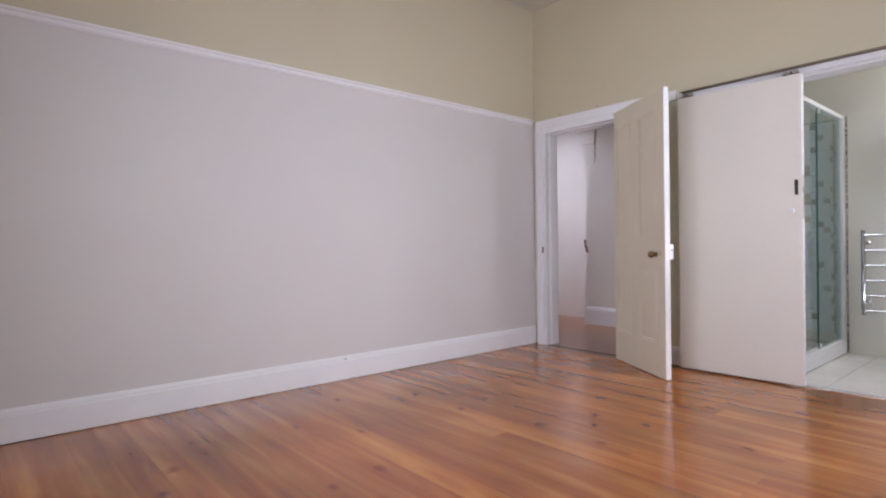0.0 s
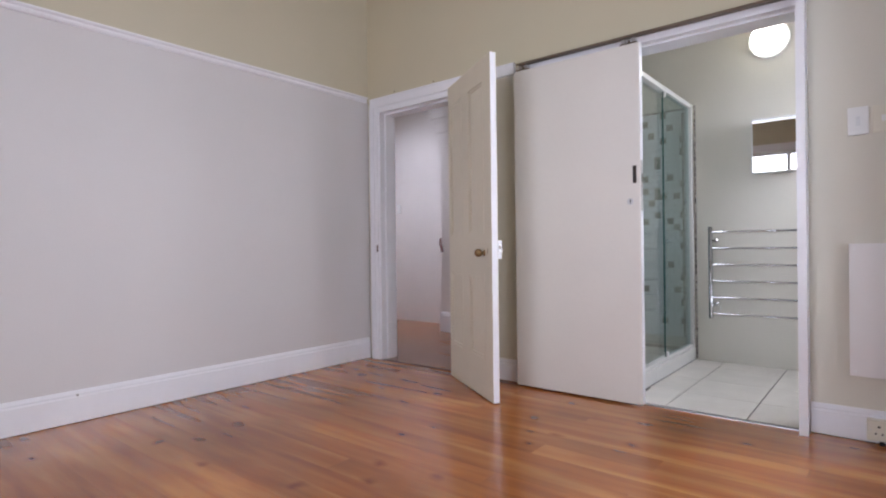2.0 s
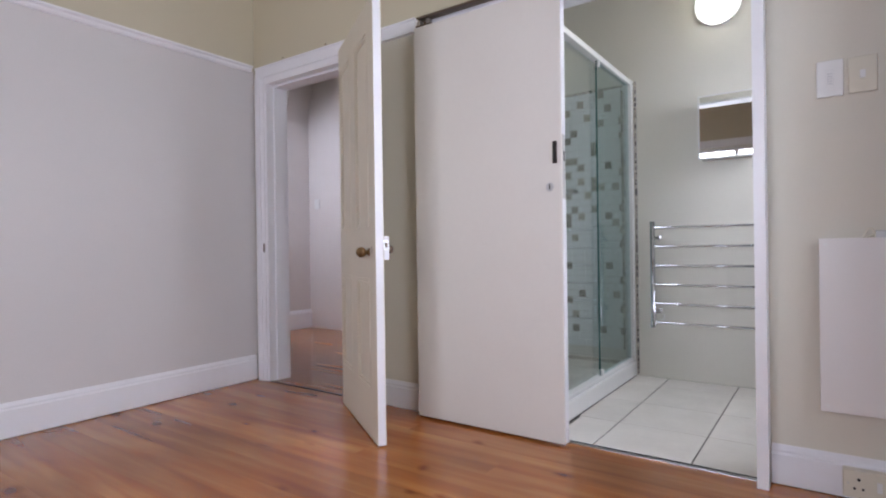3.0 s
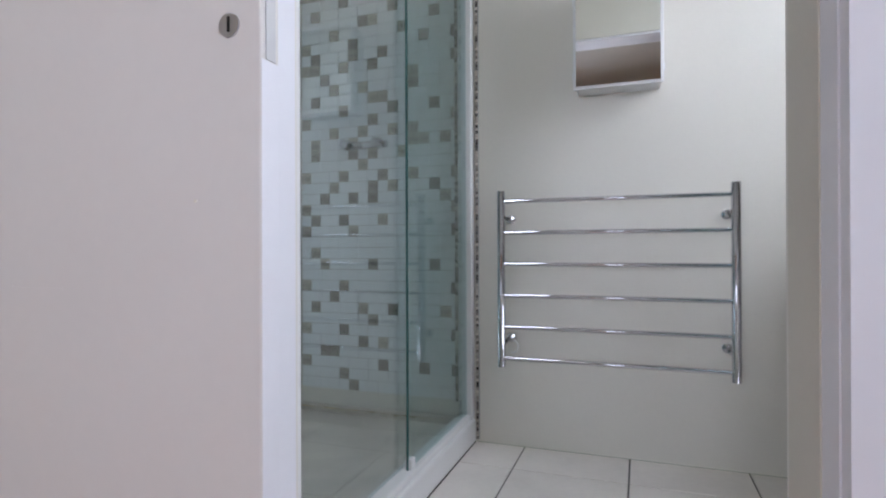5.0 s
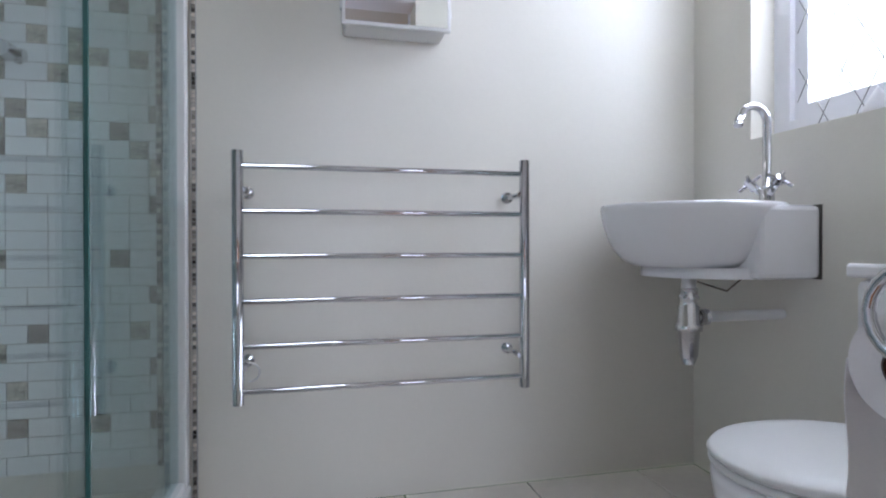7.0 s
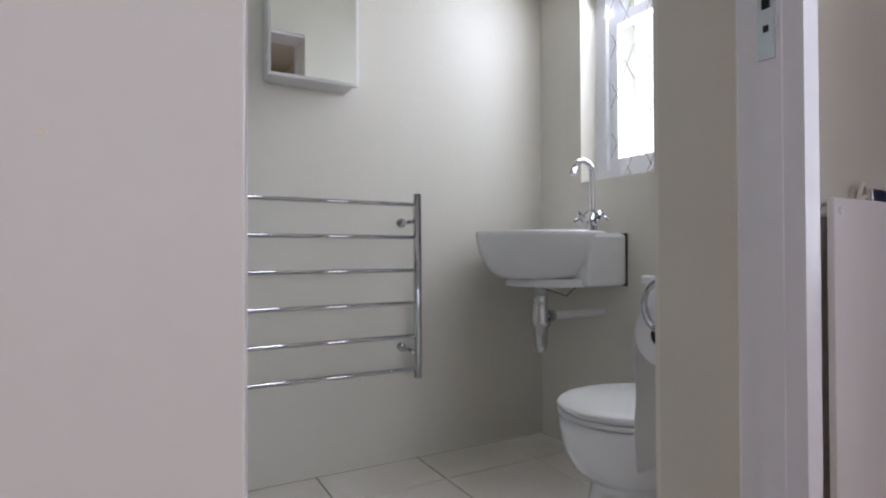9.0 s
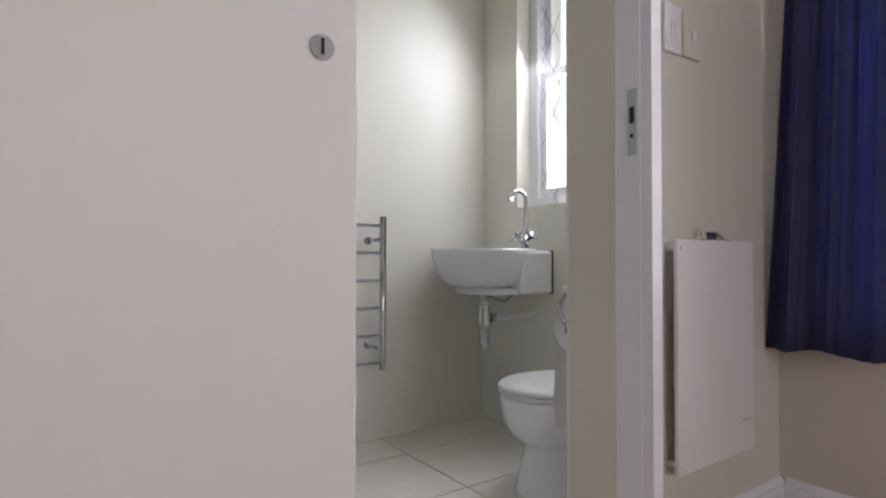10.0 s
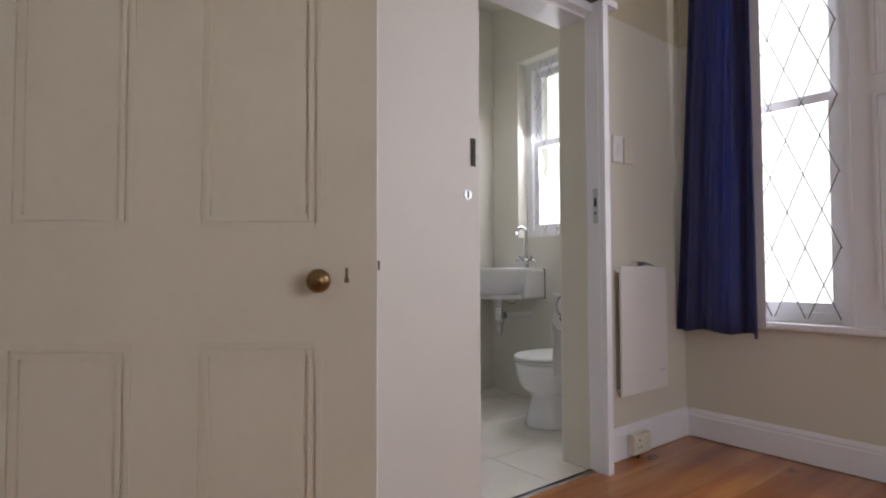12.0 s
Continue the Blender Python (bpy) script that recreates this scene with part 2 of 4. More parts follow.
# ---- mesh helpers ----
def box(bm, x0, x1, y0, y1, z0, z1, bevel=0.0, seg=2):
    r = bmesh.ops.create_cube(bm, size=1)
    for v in r["verts"]:
        v.co = Vector(((x0 + x1) / 2 + v.co.x * (x1 - x0), (y0 + y1) / 2 + v.co.y * (y1 - y0), (z0 + z1) / 2 + v.co.z * (z1 - z0)))
    if bevel:
        edges = list({e for v in r["verts"] for e in v.link_edges})
        bmesh.ops.bevel(bm, geom=edges, offset=bevel, segments=seg, affect="EDGES", profile=0.5)
    return bm


def boxes(*dims, bevel=0.0):
    bm = bmesh.new()
    for d in dims:
        box(bm, *d, bevel=bevel)
    return bm


def tube(bm, points, radius, n=12, cap=True):
    """A round bar along the points; radius is one number or one a point."""
    pts = [Vector(p) for p in points]
    rad = radius if isinstance(radius, (list, tuple)) else [radius] * len(pts)
    rings, up = [], None
    for i, p in enumerate(pts):
        d = (pts[min(i + 1, len(pts) - 1)] - pts[max(i - 1, 0)]).normalized()
        if up is None:
            up = Vector((0, 0, 1)) if abs(d.z) < 0.9 else Vector((1, 0, 0))
        a = d.cross(up).normalized()
        up = a.cross(d).normalized()
        rings.append([bm.verts.new(p + (a * math.cos(2 * math.pi * k / n) + up * math.sin(2 * math.pi * k / n)) * rad[i]) for k in range(n)])
    for r0, r1 in zip(rings, rings[1:]):
        for k in range(n):
            f = bm.faces.new((r0[k], r0[(k + 1) % n], r1[(k + 1) % n], r1[k]))
            f.smooth = True
    if cap:
        bm.faces.new(rings[0])
        bm.faces.new(list(reversed(rings[-1])))
    return bm


def loft(bm, rings, cap0=True, cap1=True, smooth=True):
    """Joins rings of equal length into a skin."""
    vs = [[bm.verts.new(p) for p in r] for r in rings]
    n = len(vs[0])
    for r0, r1 in zip(vs, vs[1:]):
        for k in range(n):
            f = bm.faces.new((r0[k], r0[(k + 1) % n], r1[(k + 1) % n], r1[k]))
            f.smooth = smooth
    if cap0:
        bm.faces.new(list(reversed(vs[0]))).smooth = False
    if cap1:
        bm.faces.new(vs[-1]).smooth = False
    bmesh.ops.recalc_face_normals(bm, faces=bm.faces)
    return bm


def sweep(bm, profile, path, closed=False):
    """Carries a profile (out, up) along a level path of (x, y, nx, ny), n the way out of the wall."""
    rings = [[bm.verts.new((x + nx * o, y + ny * o, z)) for o, z in profile] for x, y, nx, ny in path]
    n = len(profile)
    for r0, r1 in zip(rings, rings[1:]):
        for k in range(n):
            bm.faces.new((r0[k], r0[(k + 1) % n], r1[(k + 1) % n], r1[k]))
    bm.faces.new(rings[0])
    bm.faces.new(list(reversed(rings[-1])))
    bmesh.ops.recalc_face_normals(bm, faces=bm.faces)
    return bm


def mesh(name, bm, mat, sharp=0.6):
    me = bpy.data.meshes.new(name)
    bm.to_mesh(me)
    bm.free()
    me.materials.append(mat)
    return me


def part(name, bm, mat, parent=None, label=""):
    ob = new(name, mesh(name, bm, mat))
    ob.parent = parent
    return tagged(ob, label)


def setting(name, bm, mat, label, category):
    ob = new(name, mesh(name, bm, mat))
    return tagged(ob, label, category, kind="structure")


def thing(name, place, label, category, group=""):
    ob = new(name)
    ob.location = place
    ob.empty_display_size = 0.05
    bpy.context.view_layer.update()
    return tagged(ob, label, category, group)


def put(name, bm, mat, parent, label=""):
    """A part whose mesh is given in the room's own metres, under a thing that stands elsewhere."""
    ob = part(name, bm, mat, parent, label)
    o, at = parent, Vector((0, 0, 0))
    while o:
        at += o.location
        o = o.parent
    for v in ob.data.vertices:
        v.co -= at
    return ob


# ---- large structure ----
W, BX, BY = 3.976, 3.94, 1.506      # bedroom width, bathroom window wall, bathroom far wall
DX0, DX1, DH = 0.145, 0.945, 2.09    # hall doorway
OX0, OX1, OH = 2.245, 3.112, 2.105   # bathroom opening
S = -5.1                            # south wall
H = 3.3

setting("wall_north", boxes((-3.15, DX0, 0, .15, 0, H), (DX0, DX1, 0, .15, DH, H), (DX1, OX0, 0, .15, 0, H), (OX0, OX1, 0, .15, OH, H), (OX1, W, 0, .15, 0, H)),
        WALLN, "off-white painted plaster wall with a doorway and a wide opening into the bathroom", "wall")
setting("wall_west", boxes((-.15, 0, S, 0, 0, H)), WALL, "off-white painted plaster wall with cream paint above the picture rail", "wall")
setting("wall_south", boxes((-.15, 1.2, S - .25, S, 0, H), (1.2, 3.0, S - .25, S, 0, .7), (1.2, 3.0, S - .25, S, 2.55, H), (3.0, W + .3, S - .25, S, 0, H)),
        WALL, "off-white painted plaster wall behind with a tall window opening", "wall")
WY0, WY1, WZ0, WZ1 = -0.79, -0.20, 0.655, 2.72   # first bedroom window
VY0, VY1 = -2.45, -1.15                         # second bedroom window
setting("wall_east", boxes((W, W + .3, S, VY0, 0, H), (W, W + .3, VY0, VY1, 0, WZ0), (W, W + .3, VY0, VY1, WZ1, H), (W, W + .3, VY1, WY0 - .02, 0, H),
                           (W, W + .3, WY0 - .02, WY1, 0, WZ0), (W, W + .3, WY0 - .02, WY1, WZ1, H), (W, W + .3, WY1, 0, 0, H)),
        WALLN, "off-white painted plaster wall with tall windows, tinted warm for bounced light", "wall")
QY0, QY1, QZ0, QZ1 = 0.70, 1.238, 1.14, 2.44   # bathroom window
setting("bathroom_wall_east", boxes((BX, W + .3, .15, QY0, 0, 2.9), (BX, W + .3, QY0, QY1, 0, QZ0), (BX, W + .3, QY0, QY1, QZ1, 2.9), (BX, W + .3, QY1, BY, 0, 2.9)),
        BATHPAINT, "off-white satin painted bathroom wall with a window recess", "wall")
setting("bathroom_wall_north", boxes((1.15, W + .3, BY, BY + .15, 0, 2.9)), BATHPAINT, "off-white satin painted bathroom wall behind the towel rail", "wall")
setting("bathroom_wall_west", boxes((1.15, 1.295, .15, BY, 0, 2.9)), BATHPAINT, "off-white painted wall behind the shower tiles", "wall")
setting("bathroom_wall_south", boxes((1.30, OX0, .15, .16, 0, 2.9), (OX0, OX1, .15, .16, OH, 2.9), (OX1, BX, .15, .16, 0, 2.9)),
        BATHPAINT, "off-white painted bathroom side of the partition", "wall")
setting("ceiling", boxes((-.15, W + .3, S - .25, .15, H, H + .15)), CEIL, "plain off-white plaster ceiling over the bedroom", "ceiling")
setting("bathroom_ceiling", boxes((1.15, W + .3, .15, BY + .15, 2.9, 3.0)), CEIL, "plain off-white bathroom ceiling", "ceiling")

# hall beyond the doorway
setting("hall_wall_north", boxes((-3.15, 1.15, 1.95, 2.1, 0, H)), HALLPAINT, "pinkish white painted hall wall", "wall")
# unseen wall; its opening is added to let light into the hall
setting("hall_wall_west", boxes((-3.15, -3.0, .15, .55, 0, H), (-3.15, -3.0, 1.45, 1.95, 0, H), (-3.15, -3.0, .55, 1.45, 0, .8), (-3.15, -3.0, .55, 1.45, 2.5, H)),
        HALLPAINT, "pinkish white hall wall out of view with an added opening for light", "wall")
setting("hall_ceiling", boxes((-3.15, 1.15, .15, 2.1, H, H + .15)), CEIL, "plain hall ceiling", "ceiling")
setting("hall_pillar", boxes((-.40, 1.15, 1.46, 1.95, 0, H)), HALLPAINT, "painted hall pier beside the stair with a moulded corbel", "pillar")
setting("hall_pillar", boxes((-3.0, -1.66, 1.62, 1.95, 0, H)), HALLPAINT, "painted hall pier with a light switch beside it", "pillar")


def skirting(name, path, h=0.15, mat=TRIM, label="white gloss painted timber skirting board", d=0.022):
    prof = [(0, .004), (d, .004), (d, h - .035), (d - .006, h - .028), (d - .006, h - .018), (.008, h - .006), (.004, h), (0, h)]
    return setting(name, sweep(bmesh.new(), prof, path), mat, label, "skirting board")


skirting("baseboard_west", [(0, S, 1, 0), (0, -.022, 1, 0)], 0.175)
skirting("baseboard_north", [(DX1 + .092, 0, 0, -1), (OX0 - .01, 0, 0, -1)])
skirting("baseboard_north", [(3.155, 0, 0, -1), (W, 0, 0, -1)])
skirting("baseboard_east", [(W, -.023, -1, 0), (W, S, -1, 0)])
skirting("baseboard_hall", [(-.40, 1.46, 0, -1), (1.15, 1.46, 0, -1)], 0.22)
skirting("baseboard_hall", [(-.40, 1.93, -1, 0), (-.40, 1.438, -1, 0)], 0.22)
skirting("baseboard_hall", [(-1.66, 1.598, 1, 0), (-1.66, 1.948, 1, 0)], 0.22)
skirting("baseboard_hall", [(-3.0, 1.62, 0, -1), (-1.661, 1.62, 0, -1)], 0.22)
# solid black strips under the skirting stand in for the gap's shade
setting("skirting_shade_strip", boxes((0, .016, S, 0, 0, .004), (0, W, -.016, -.0005, 0, .004), (W - .016, W, S, -.016, 0, .004)), BLACK, "black strip under the skirting in place of the shade in the gap", "gap")
rail_prof = [(0, 0), (.012, .002), (.02, .014), (.02, .024), (.034, .034), (.034, .044), (.012, .05), (0, .05)]
setting("picture_rail", sweep(bmesh.new(), [(o, 2.172 + z) for o, z in rail_prof], [(0, S, 1, 0), (0, -.03, 1, 0)]), TRIM, "white painted timber picture rail on the wall", "picture rail")


# hall door frame: boxed architrave, jamb lining and head board
def door_frame():
    t = thing("door_frame", (DX0, 0, 0), "white painted hall door frame with a deep boxed architrave", "door frame")
    t["kind"] = "structure"
    put("architrave_left", boxes((.048, DX0 - .014, -.024, 0, 0, 2.115), (.048, DX0 - .05, -.032, -.024, 0, 2.115)), TRIM, t)
    put("head_board", boxes((.048, 1.478, -.026, 0, 2.117, 2.182), (.048, 1.478, -.034, 0, 2.182, 2.192)), TRIM, t)
    put("jamb_lining", boxes((DX0 - .013, DX0 + .012, -.018, .15, 0, DH - .02), (DX0 + .012, DX0 + .024, .04, .15, 0, DH - .02), (DX1 - .012, DX1 + .01, -.018, .15, 0, DH - .02), (DX0 - .013, DX1 + .01, -.018, .15, DH - .02, 2.116),
                             (DX0 + .024, DX1 - .012, .04, .15, DH - .034, DH - .02)), TRIM, t)
    put("architrave_right", boxes((DX1 + .012, DX1 + .09, -.024, 0, 0, 2.115)), TRIM, t)
    put("strike_plate", boxes((.112, .128, -.0265, -.0235, .90, .96)), DARKMETAL, t, "tarnished brass strike plate")
    return t


door_frame()


# bathroom opening: lining, closing post, track
def opening_frame():
    t = thing("opening_frame", (OX1, 0, 0), "white painted timber post and lintel of the sliding door opening", "door frame")
    t["kind"] = "structure"
    put("post", boxes((OX1 + .002, OX1 + .040, -.10, .0, 0, 2.13), (OX1, OX1 + .03, -.07, -.03, 0, 2.10)), TRIM, t)
    put("post_head", boxes((OX1 + .002, OX1 + .115, -.101, .0, 2.132, 2.162)), TRIM, t)
    put("lintel", boxes((1.515, OX1 + .001, -.045, .0, 2.106, 2.15), (OX0, OX1, 0, .15, 2.092, 2.104)), TRIM, t)
    put("left_lining", boxes((OX0 - .001, OX0 + .004, .002, .15, 0, 2.09)), TRIM, t)
    plate = put("strike_plate", boxes((OX1 - .002, OX1 + .003, -.062, -.036, 1.124, 1.283)), STEEL, t, "brushed steel strike plate with a dark slot")
    put("slot", boxes((OX1 - .0035, OX1 - .0018, -.055, -.043, 1.20, 1.24), (OX1 - .0035, OX1 - .0018, -.053, -.045, 1.165, 1.175)), BLACK, plate)
    return t


opening_frame()
setting("shower_threshold", boxes((OX0 - .02, OX1 + .01, -.03, -.008, -.02, .004)), STEEL, "worn metal strip between the boards and the tiles", "threshold")

# ---- windows ----
def sash_window(name, x, y0, y1, z0, z1, meet, depth, label, bars=0.045, mesh_step=(0.147, 0.355), cross=(-.583, 1.368), inset=.058, wire=.0029):
    """A two-light sash in a wall whose face is at x; light comes from +x."""
    t = thing(name, (x, (y0 + y1) / 2, z0), label, "window")
    t["kind"] = "structure"
    f = x + depth
    o = 0.06
    put("window_frame", boxes((f, f + .09, y0, y0 + o, z0, z1), (f, f + .09, y1 - o, y1, z0, z1), (f, f + .09, y0 + o, y1 - o, z0, z0 + .05), (f, f + .09, y0 + o, y1 - o, z1 - o, z1)), TRIM, t)
    a, b = y0 + o, y1 - o
    for nm, za, zb, dx in (("lower_sash", z0 + .05, meet + .02, .02), ("upper_sash", meet - .02, z1 - o, .055)):
        s = put(nm, boxes((f + dx, f + dx + .03, a, a + bars, za, zb), (f + dx, f + dx + .03, b - bars, b, za, zb), (f + dx, f + dx + .03, a + bars, b - bars, za, za + bars), (f + dx, f + dx + .03, a + bars, b - bars, zb - bars, zb)), TRIM, t)
        g = put("pane", boxes((f + dx + .012, f + dx + .016, a + bars - .003, b - bars + .003, za + bars - .003, zb - bars + .003)), PANE, s)
        g.visible_shadow = False
    # diamond burglar mesh of thin painted wire, inside the glass
    bm = bmesh.new()
    sy, sz = mesh_step
    xm = f - .006
    span = z1 - z0
    k = -40
    while k < 40:
        for sgn in (1, -1):
            ys = cross[0] - sgn * (cross[1] - z0) * sy / sz + k * sy
            # line: y = ys + sgn * (z - z0) * sy / sz
            zs = []
            for z in (z0 + .02, z1 - .02):
                zs.append((ys + sgn * (z - z0) * sy / sz, z))
            (ya, za), (yb, zb) = zs
            lo, hi = y0 + inset, y1 - inset
            def at(y):
                return za + (y - ya) * (zb - za) / (yb - ya)
            seg = []
            for (y, z) in ((ya, za), (yb, zb)):
                if y < lo:
                    seg.append((lo, at(lo)))
                elif y > hi:
                    seg.append((hi, at(hi)))
                else:
                    seg.append((y, z))
            if abs(seg[0][0] - seg[1][0]) > .01 and lo <= min(seg[0][0], seg[1][0]) and max(seg[0][0], seg[1][0]) <= hi and z0 <= min(seg[0][1], seg[1][1]) and max(seg[0][1], seg[1][1]) <= z1:
                tube(bm, [(xm + sgn * .002, *seg[0]), (xm + sgn * .002, *seg[1])], wire, 5, cap=False)
        k += 1
    put("burglar_mesh", bm, WIRE, t, "thin grey wire burglar mesh in diamonds")
    return t


w1 = sash_window("window_1", W, WY0, WY1, WZ0, WZ1, 1.735, .05, "white painted timber sash window with diamond burglar mesh")
w2 = sash_window("window_2", W, VY0, VY1, WZ0, WZ1, 1.735, .05, "white painted timber sash window with diamond burglar mesh")
w3 = sash_window("bathroom_window", BX, QY0, QY1, QZ0, QZ1, 1.83, .09, "white painted timber bathroom sash window with burglar mesh", mesh_step=(0.115, 0.21), cross=(1.0, 1.5), inset=.095, wire=.0013)
setting("window_sill", boxes((W - .045, W + .05, VY0 - .05, WY1 + .04, WZ0 - .035, WZ0), bevel=.008), TRIM, "rounded white painted timber window sill", "window sill")


def mullion_panel():
    t = thing("window_casing", (W, -.975, WZ0), "white painted panelled timber casing between the sash windows", "window casing")
    t["kind"] = "structure"
    put("backboard", boxes((W - .012, W + .002, VY1 - .0, WY0 + .03, WZ0 + .001, WZ1 + .06)), TRIM, t)
    bm = bmesh.new()
    for za, zb in ((.72, 1.68), (1.76, 2.68)):
        ya, yb = -1.09, -.88
        for d, h in ((0, .012), (.016, .007)):
            box(bm, W - .012 - h, W - .012, ya + d, ya + d + .014, za + d, zb - d)
            box(bm, W - .012 - h, W - .012, yb - d - .014, yb - d, za + d, zb - d)
            box(bm, W - .012 - h, W - .012, ya + d + .014, yb - d - .014, za + d, za + d + .014)
            box(bm, W - .012 - h, W - .012, ya + d + .014, yb - d - .014, zb - d - .014, zb - d)
    put("moulding", bm, TRIM, t)
    put("bead", boxes((W - .03, W - .013, WY0 - .005, WY0 + .012, WZ0 + .001, WZ1)), TRIM, t)


mullion_panel()


def south_window():
    t = thing("window_3", (2.1, S - .12, .7), "white painted timber window behind with two tall lights", "window")
    t["kind"] = "structure"
    put("window_frame", boxes((1.2, 1.27, S - .16, S - .06, .7, 2.55), (2.93, 3.0, S - .16, S - .06, .7, 2.55), (1.27, 2.93, S - .16, S - .06, .7, .76), (1.27, 2.93, S - .16, S - .06, 2.49, 2.55),
                              (2.07, 2.13, S - .155, S - .07, .76, 2.49)), TRIM, t)
    put("architrave", boxes((1.1, 1.2, S, S + .03, .6, 2.55), (3.0, 3.1, S, S + .03, .6, 2.55), (1.1, 3.1, S, S + .035, 2.55, 2.68)), TRIM, t)
    for a, b in ((1.27, 2.07), (2.13, 2.93)):
        g = put("pane", boxes((a, b, S - .11, S - .106, .76, 2.49)), PANE, t)
        g.visible_shadow = False


south_window()


# ---- bedroom doors ----
PANELS = [(xa, xb, za, zb) for xa, xb in ((.030, .281), (.405, .671)) for za, zb in ((.23, .763), (.999, 1.95))]


def panelled_leaf(w, t, h):
    """Stiles and rails of full thickness round four thinner panels."""
    (xa, xb), (xc, xd) = (.030, .281), (.405, .671)
    bm = boxes((0, xa, 0, t, 0, h), (xb, xc, 0, t, 0, h), (xd, w, 0, t, 0, h))
    for x0, x1 in ((xa, xb), (xc, xd)):
        for z0, z1 in ((0, .23), (.763, .999), (1.95, h)):
            box(bm, x0, x1, 0, t, z0, z1)
    for x0, x1, z0, z1 in PANELS:
        box(bm, x0, x1, .009, t - .009, z0, z1)
    return bm


def panel_beads(t, face):
    """A stepped bead round the inside of each panel on one face of the leaf."""
    bm = bmesh.new()
    for x0, x1, z0, z1 in PANELS:
        for d, wide, deep in ((0, .012, .0115), (.012, .007, .005), (.019, .011, .0085)):
            lo, hi = (.009 - deep, .009) if face < 0 else (t - .009, t - .009 + deep)
            a, b, c, e = x0 + d, x1 - d, z0 + d, z1 - d
            box(bm, a, b, lo, hi, c, c + wide)
            box(bm, a, b, lo, hi, e - wide, e)
            box(bm, a, a + wide, lo, hi, c + wide, e - wide)
            box(bm, b - wide, b, lo, hi, c + wide, e - wide)
    return bm


def knob_set(parent, x, y, z, s, r, mat):
    bm = bmesh.new()
    prof = [(0, .020), (.003, .020), (.005, .012), (.013, .011)] + [(.013 + r - r * math.cos(a), max(.012, r * math.sin(a)) if a < 1.5 else r * math.sin(a)) for a in [.35 + i * .265 for i in range(11)]]
    tube(bm, [(x, y + s * a, z) for a, _ in prof], [q for _, q in prof], 20)
    return part("knob", bm, mat, parent, "aged brass door knob" if mat is BRASS else "dark tarnished door knob")


def hall_door():
    hx, hy, ang = .982, -.130, -33.0
    w, t, h = .787, .04, 2.080
    d = thing("door_1", (hx, hy, .006), "cream painted four-panel timber hall door standing wide open", "door")
    d.rotation_euler = (0, 0, radians(ang))
    d["kind"] = "structure"
    part("leaf", panelled_leaf(w, t, h), DOORCREAM, d)
    for face in (-1, 1):
        part("panel_moulding", panel_beads(t, face), DOORCREAM, d)
    knob_set(d, .668, 0, .891, -1, .0255, BRASS)
    lock = part("rim_lock", boxes((.67, w - .001, t, t + .026, .855, .965), bevel=.002), TRIM, d, "white overpainted rim lock box")
    part("lock_plate", boxes((w - .001, w + .001, t - .002, t + .024, .900, .944)), STEEL, lock, "worn steel lock plate")
    part("bolt", boxes((w + .001, w + .006, t + .006, t + .018, .912, .934), bevel=.002), DARKMETAL, lock, "tarnished latch bolt")
    knob_set(lock, .675, t + .024, .903, 1, .021, DARKMETAL)
    part("keyhole", boxes((.720, .726, -.0015, .0005, .894, .918), (.718, .728, -.001, .0003, .886, .896)), DARKMETAL, d)
    # lighter strip on the leading edge; its brightness in light is put into the colour
    part("lit_edge_strip", boxes((w + .0002, w + .0012, .001, t - .003, .001, h - .002)), TRIM, d, "leading edge strip in a lighter white, to look lit")


hall_door()


def sliding_door():
    x0, x1, ya, yb, h = 1.522, 2.358, -.097, -.052, 2.098
    d = thing("door_2", (x0, yb, .012), "flat white painted sliding door hung half across the bathroom opening", "sliding door")
    d["kind"] = "structure"
    put("leaf", boxes((x0, x1, ya, yb, .012, h), bevel=.003), DOOR, d)
    pull = put("flush_pull", boxes((2.315, 2.337, ya - .004, ya + .001, 1.29, 1.392), bevel=.0015), CASTDARK, d, "dark recessed flush pull")
    # raised black plate: the shade inside the pull's hollow is only its colour
    put("recess", boxes((2.320, 2.332, ya - .0046, ya - .0035, 1.298, 1.384)), BLACK, pull)
    bm = tube(bmesh.new(), [(2.300, ya - .003, 1.185), (2.300, ya + .001, 1.185)], .019, 24)
    esc = put("escutcheon", bm, STEEL, d, "round steel keyhole cover")
    put("keyhole", boxes((2.2975, 2.3025, ya - .0042, ya - .0028, 1.174, 1.198)), BLACK, esc)
    # window light on the leading edge, coloured on with the whiter trim paint
    put("lit_edge_strip", boxes((x1 + .0002, x1 + .001, ya + .002, yb - .002, .014, 1.128), (x1 + .0002, x1 + .001, ya + .002, yb - .002, 1.422, h - .002)), TRIM, d, "leading edge strip in a lighter white, to look lit")
    put("paint_ridge", boxes((1.66, 1.80, ya - .0012, ya, .7655, .7685), (1.80, 1.93, ya - .0010, ya, .7625, .7655)), DOOR, d, "thin ridge in the old paint")
    put("old_screw_hole", tube(bmesh.new(), [(2.231, ya - .001, .912), (2.231, ya + .001, .912)], .003, 12), CREAMPVC, d, "small filled brown screw hole")
    plate = put("lock_plate", boxes((x1, x1 + .002, ya + .012, yb - .01, 1.13, 1.42)), STEEL, d, "steel lock plate on the door edge")
    put("bolt_slot", boxes((x1 + .002, x1 + .003, ya + .018, yb - .016, 1.30, 1.345)), BLACK, plate)


sliding_door()


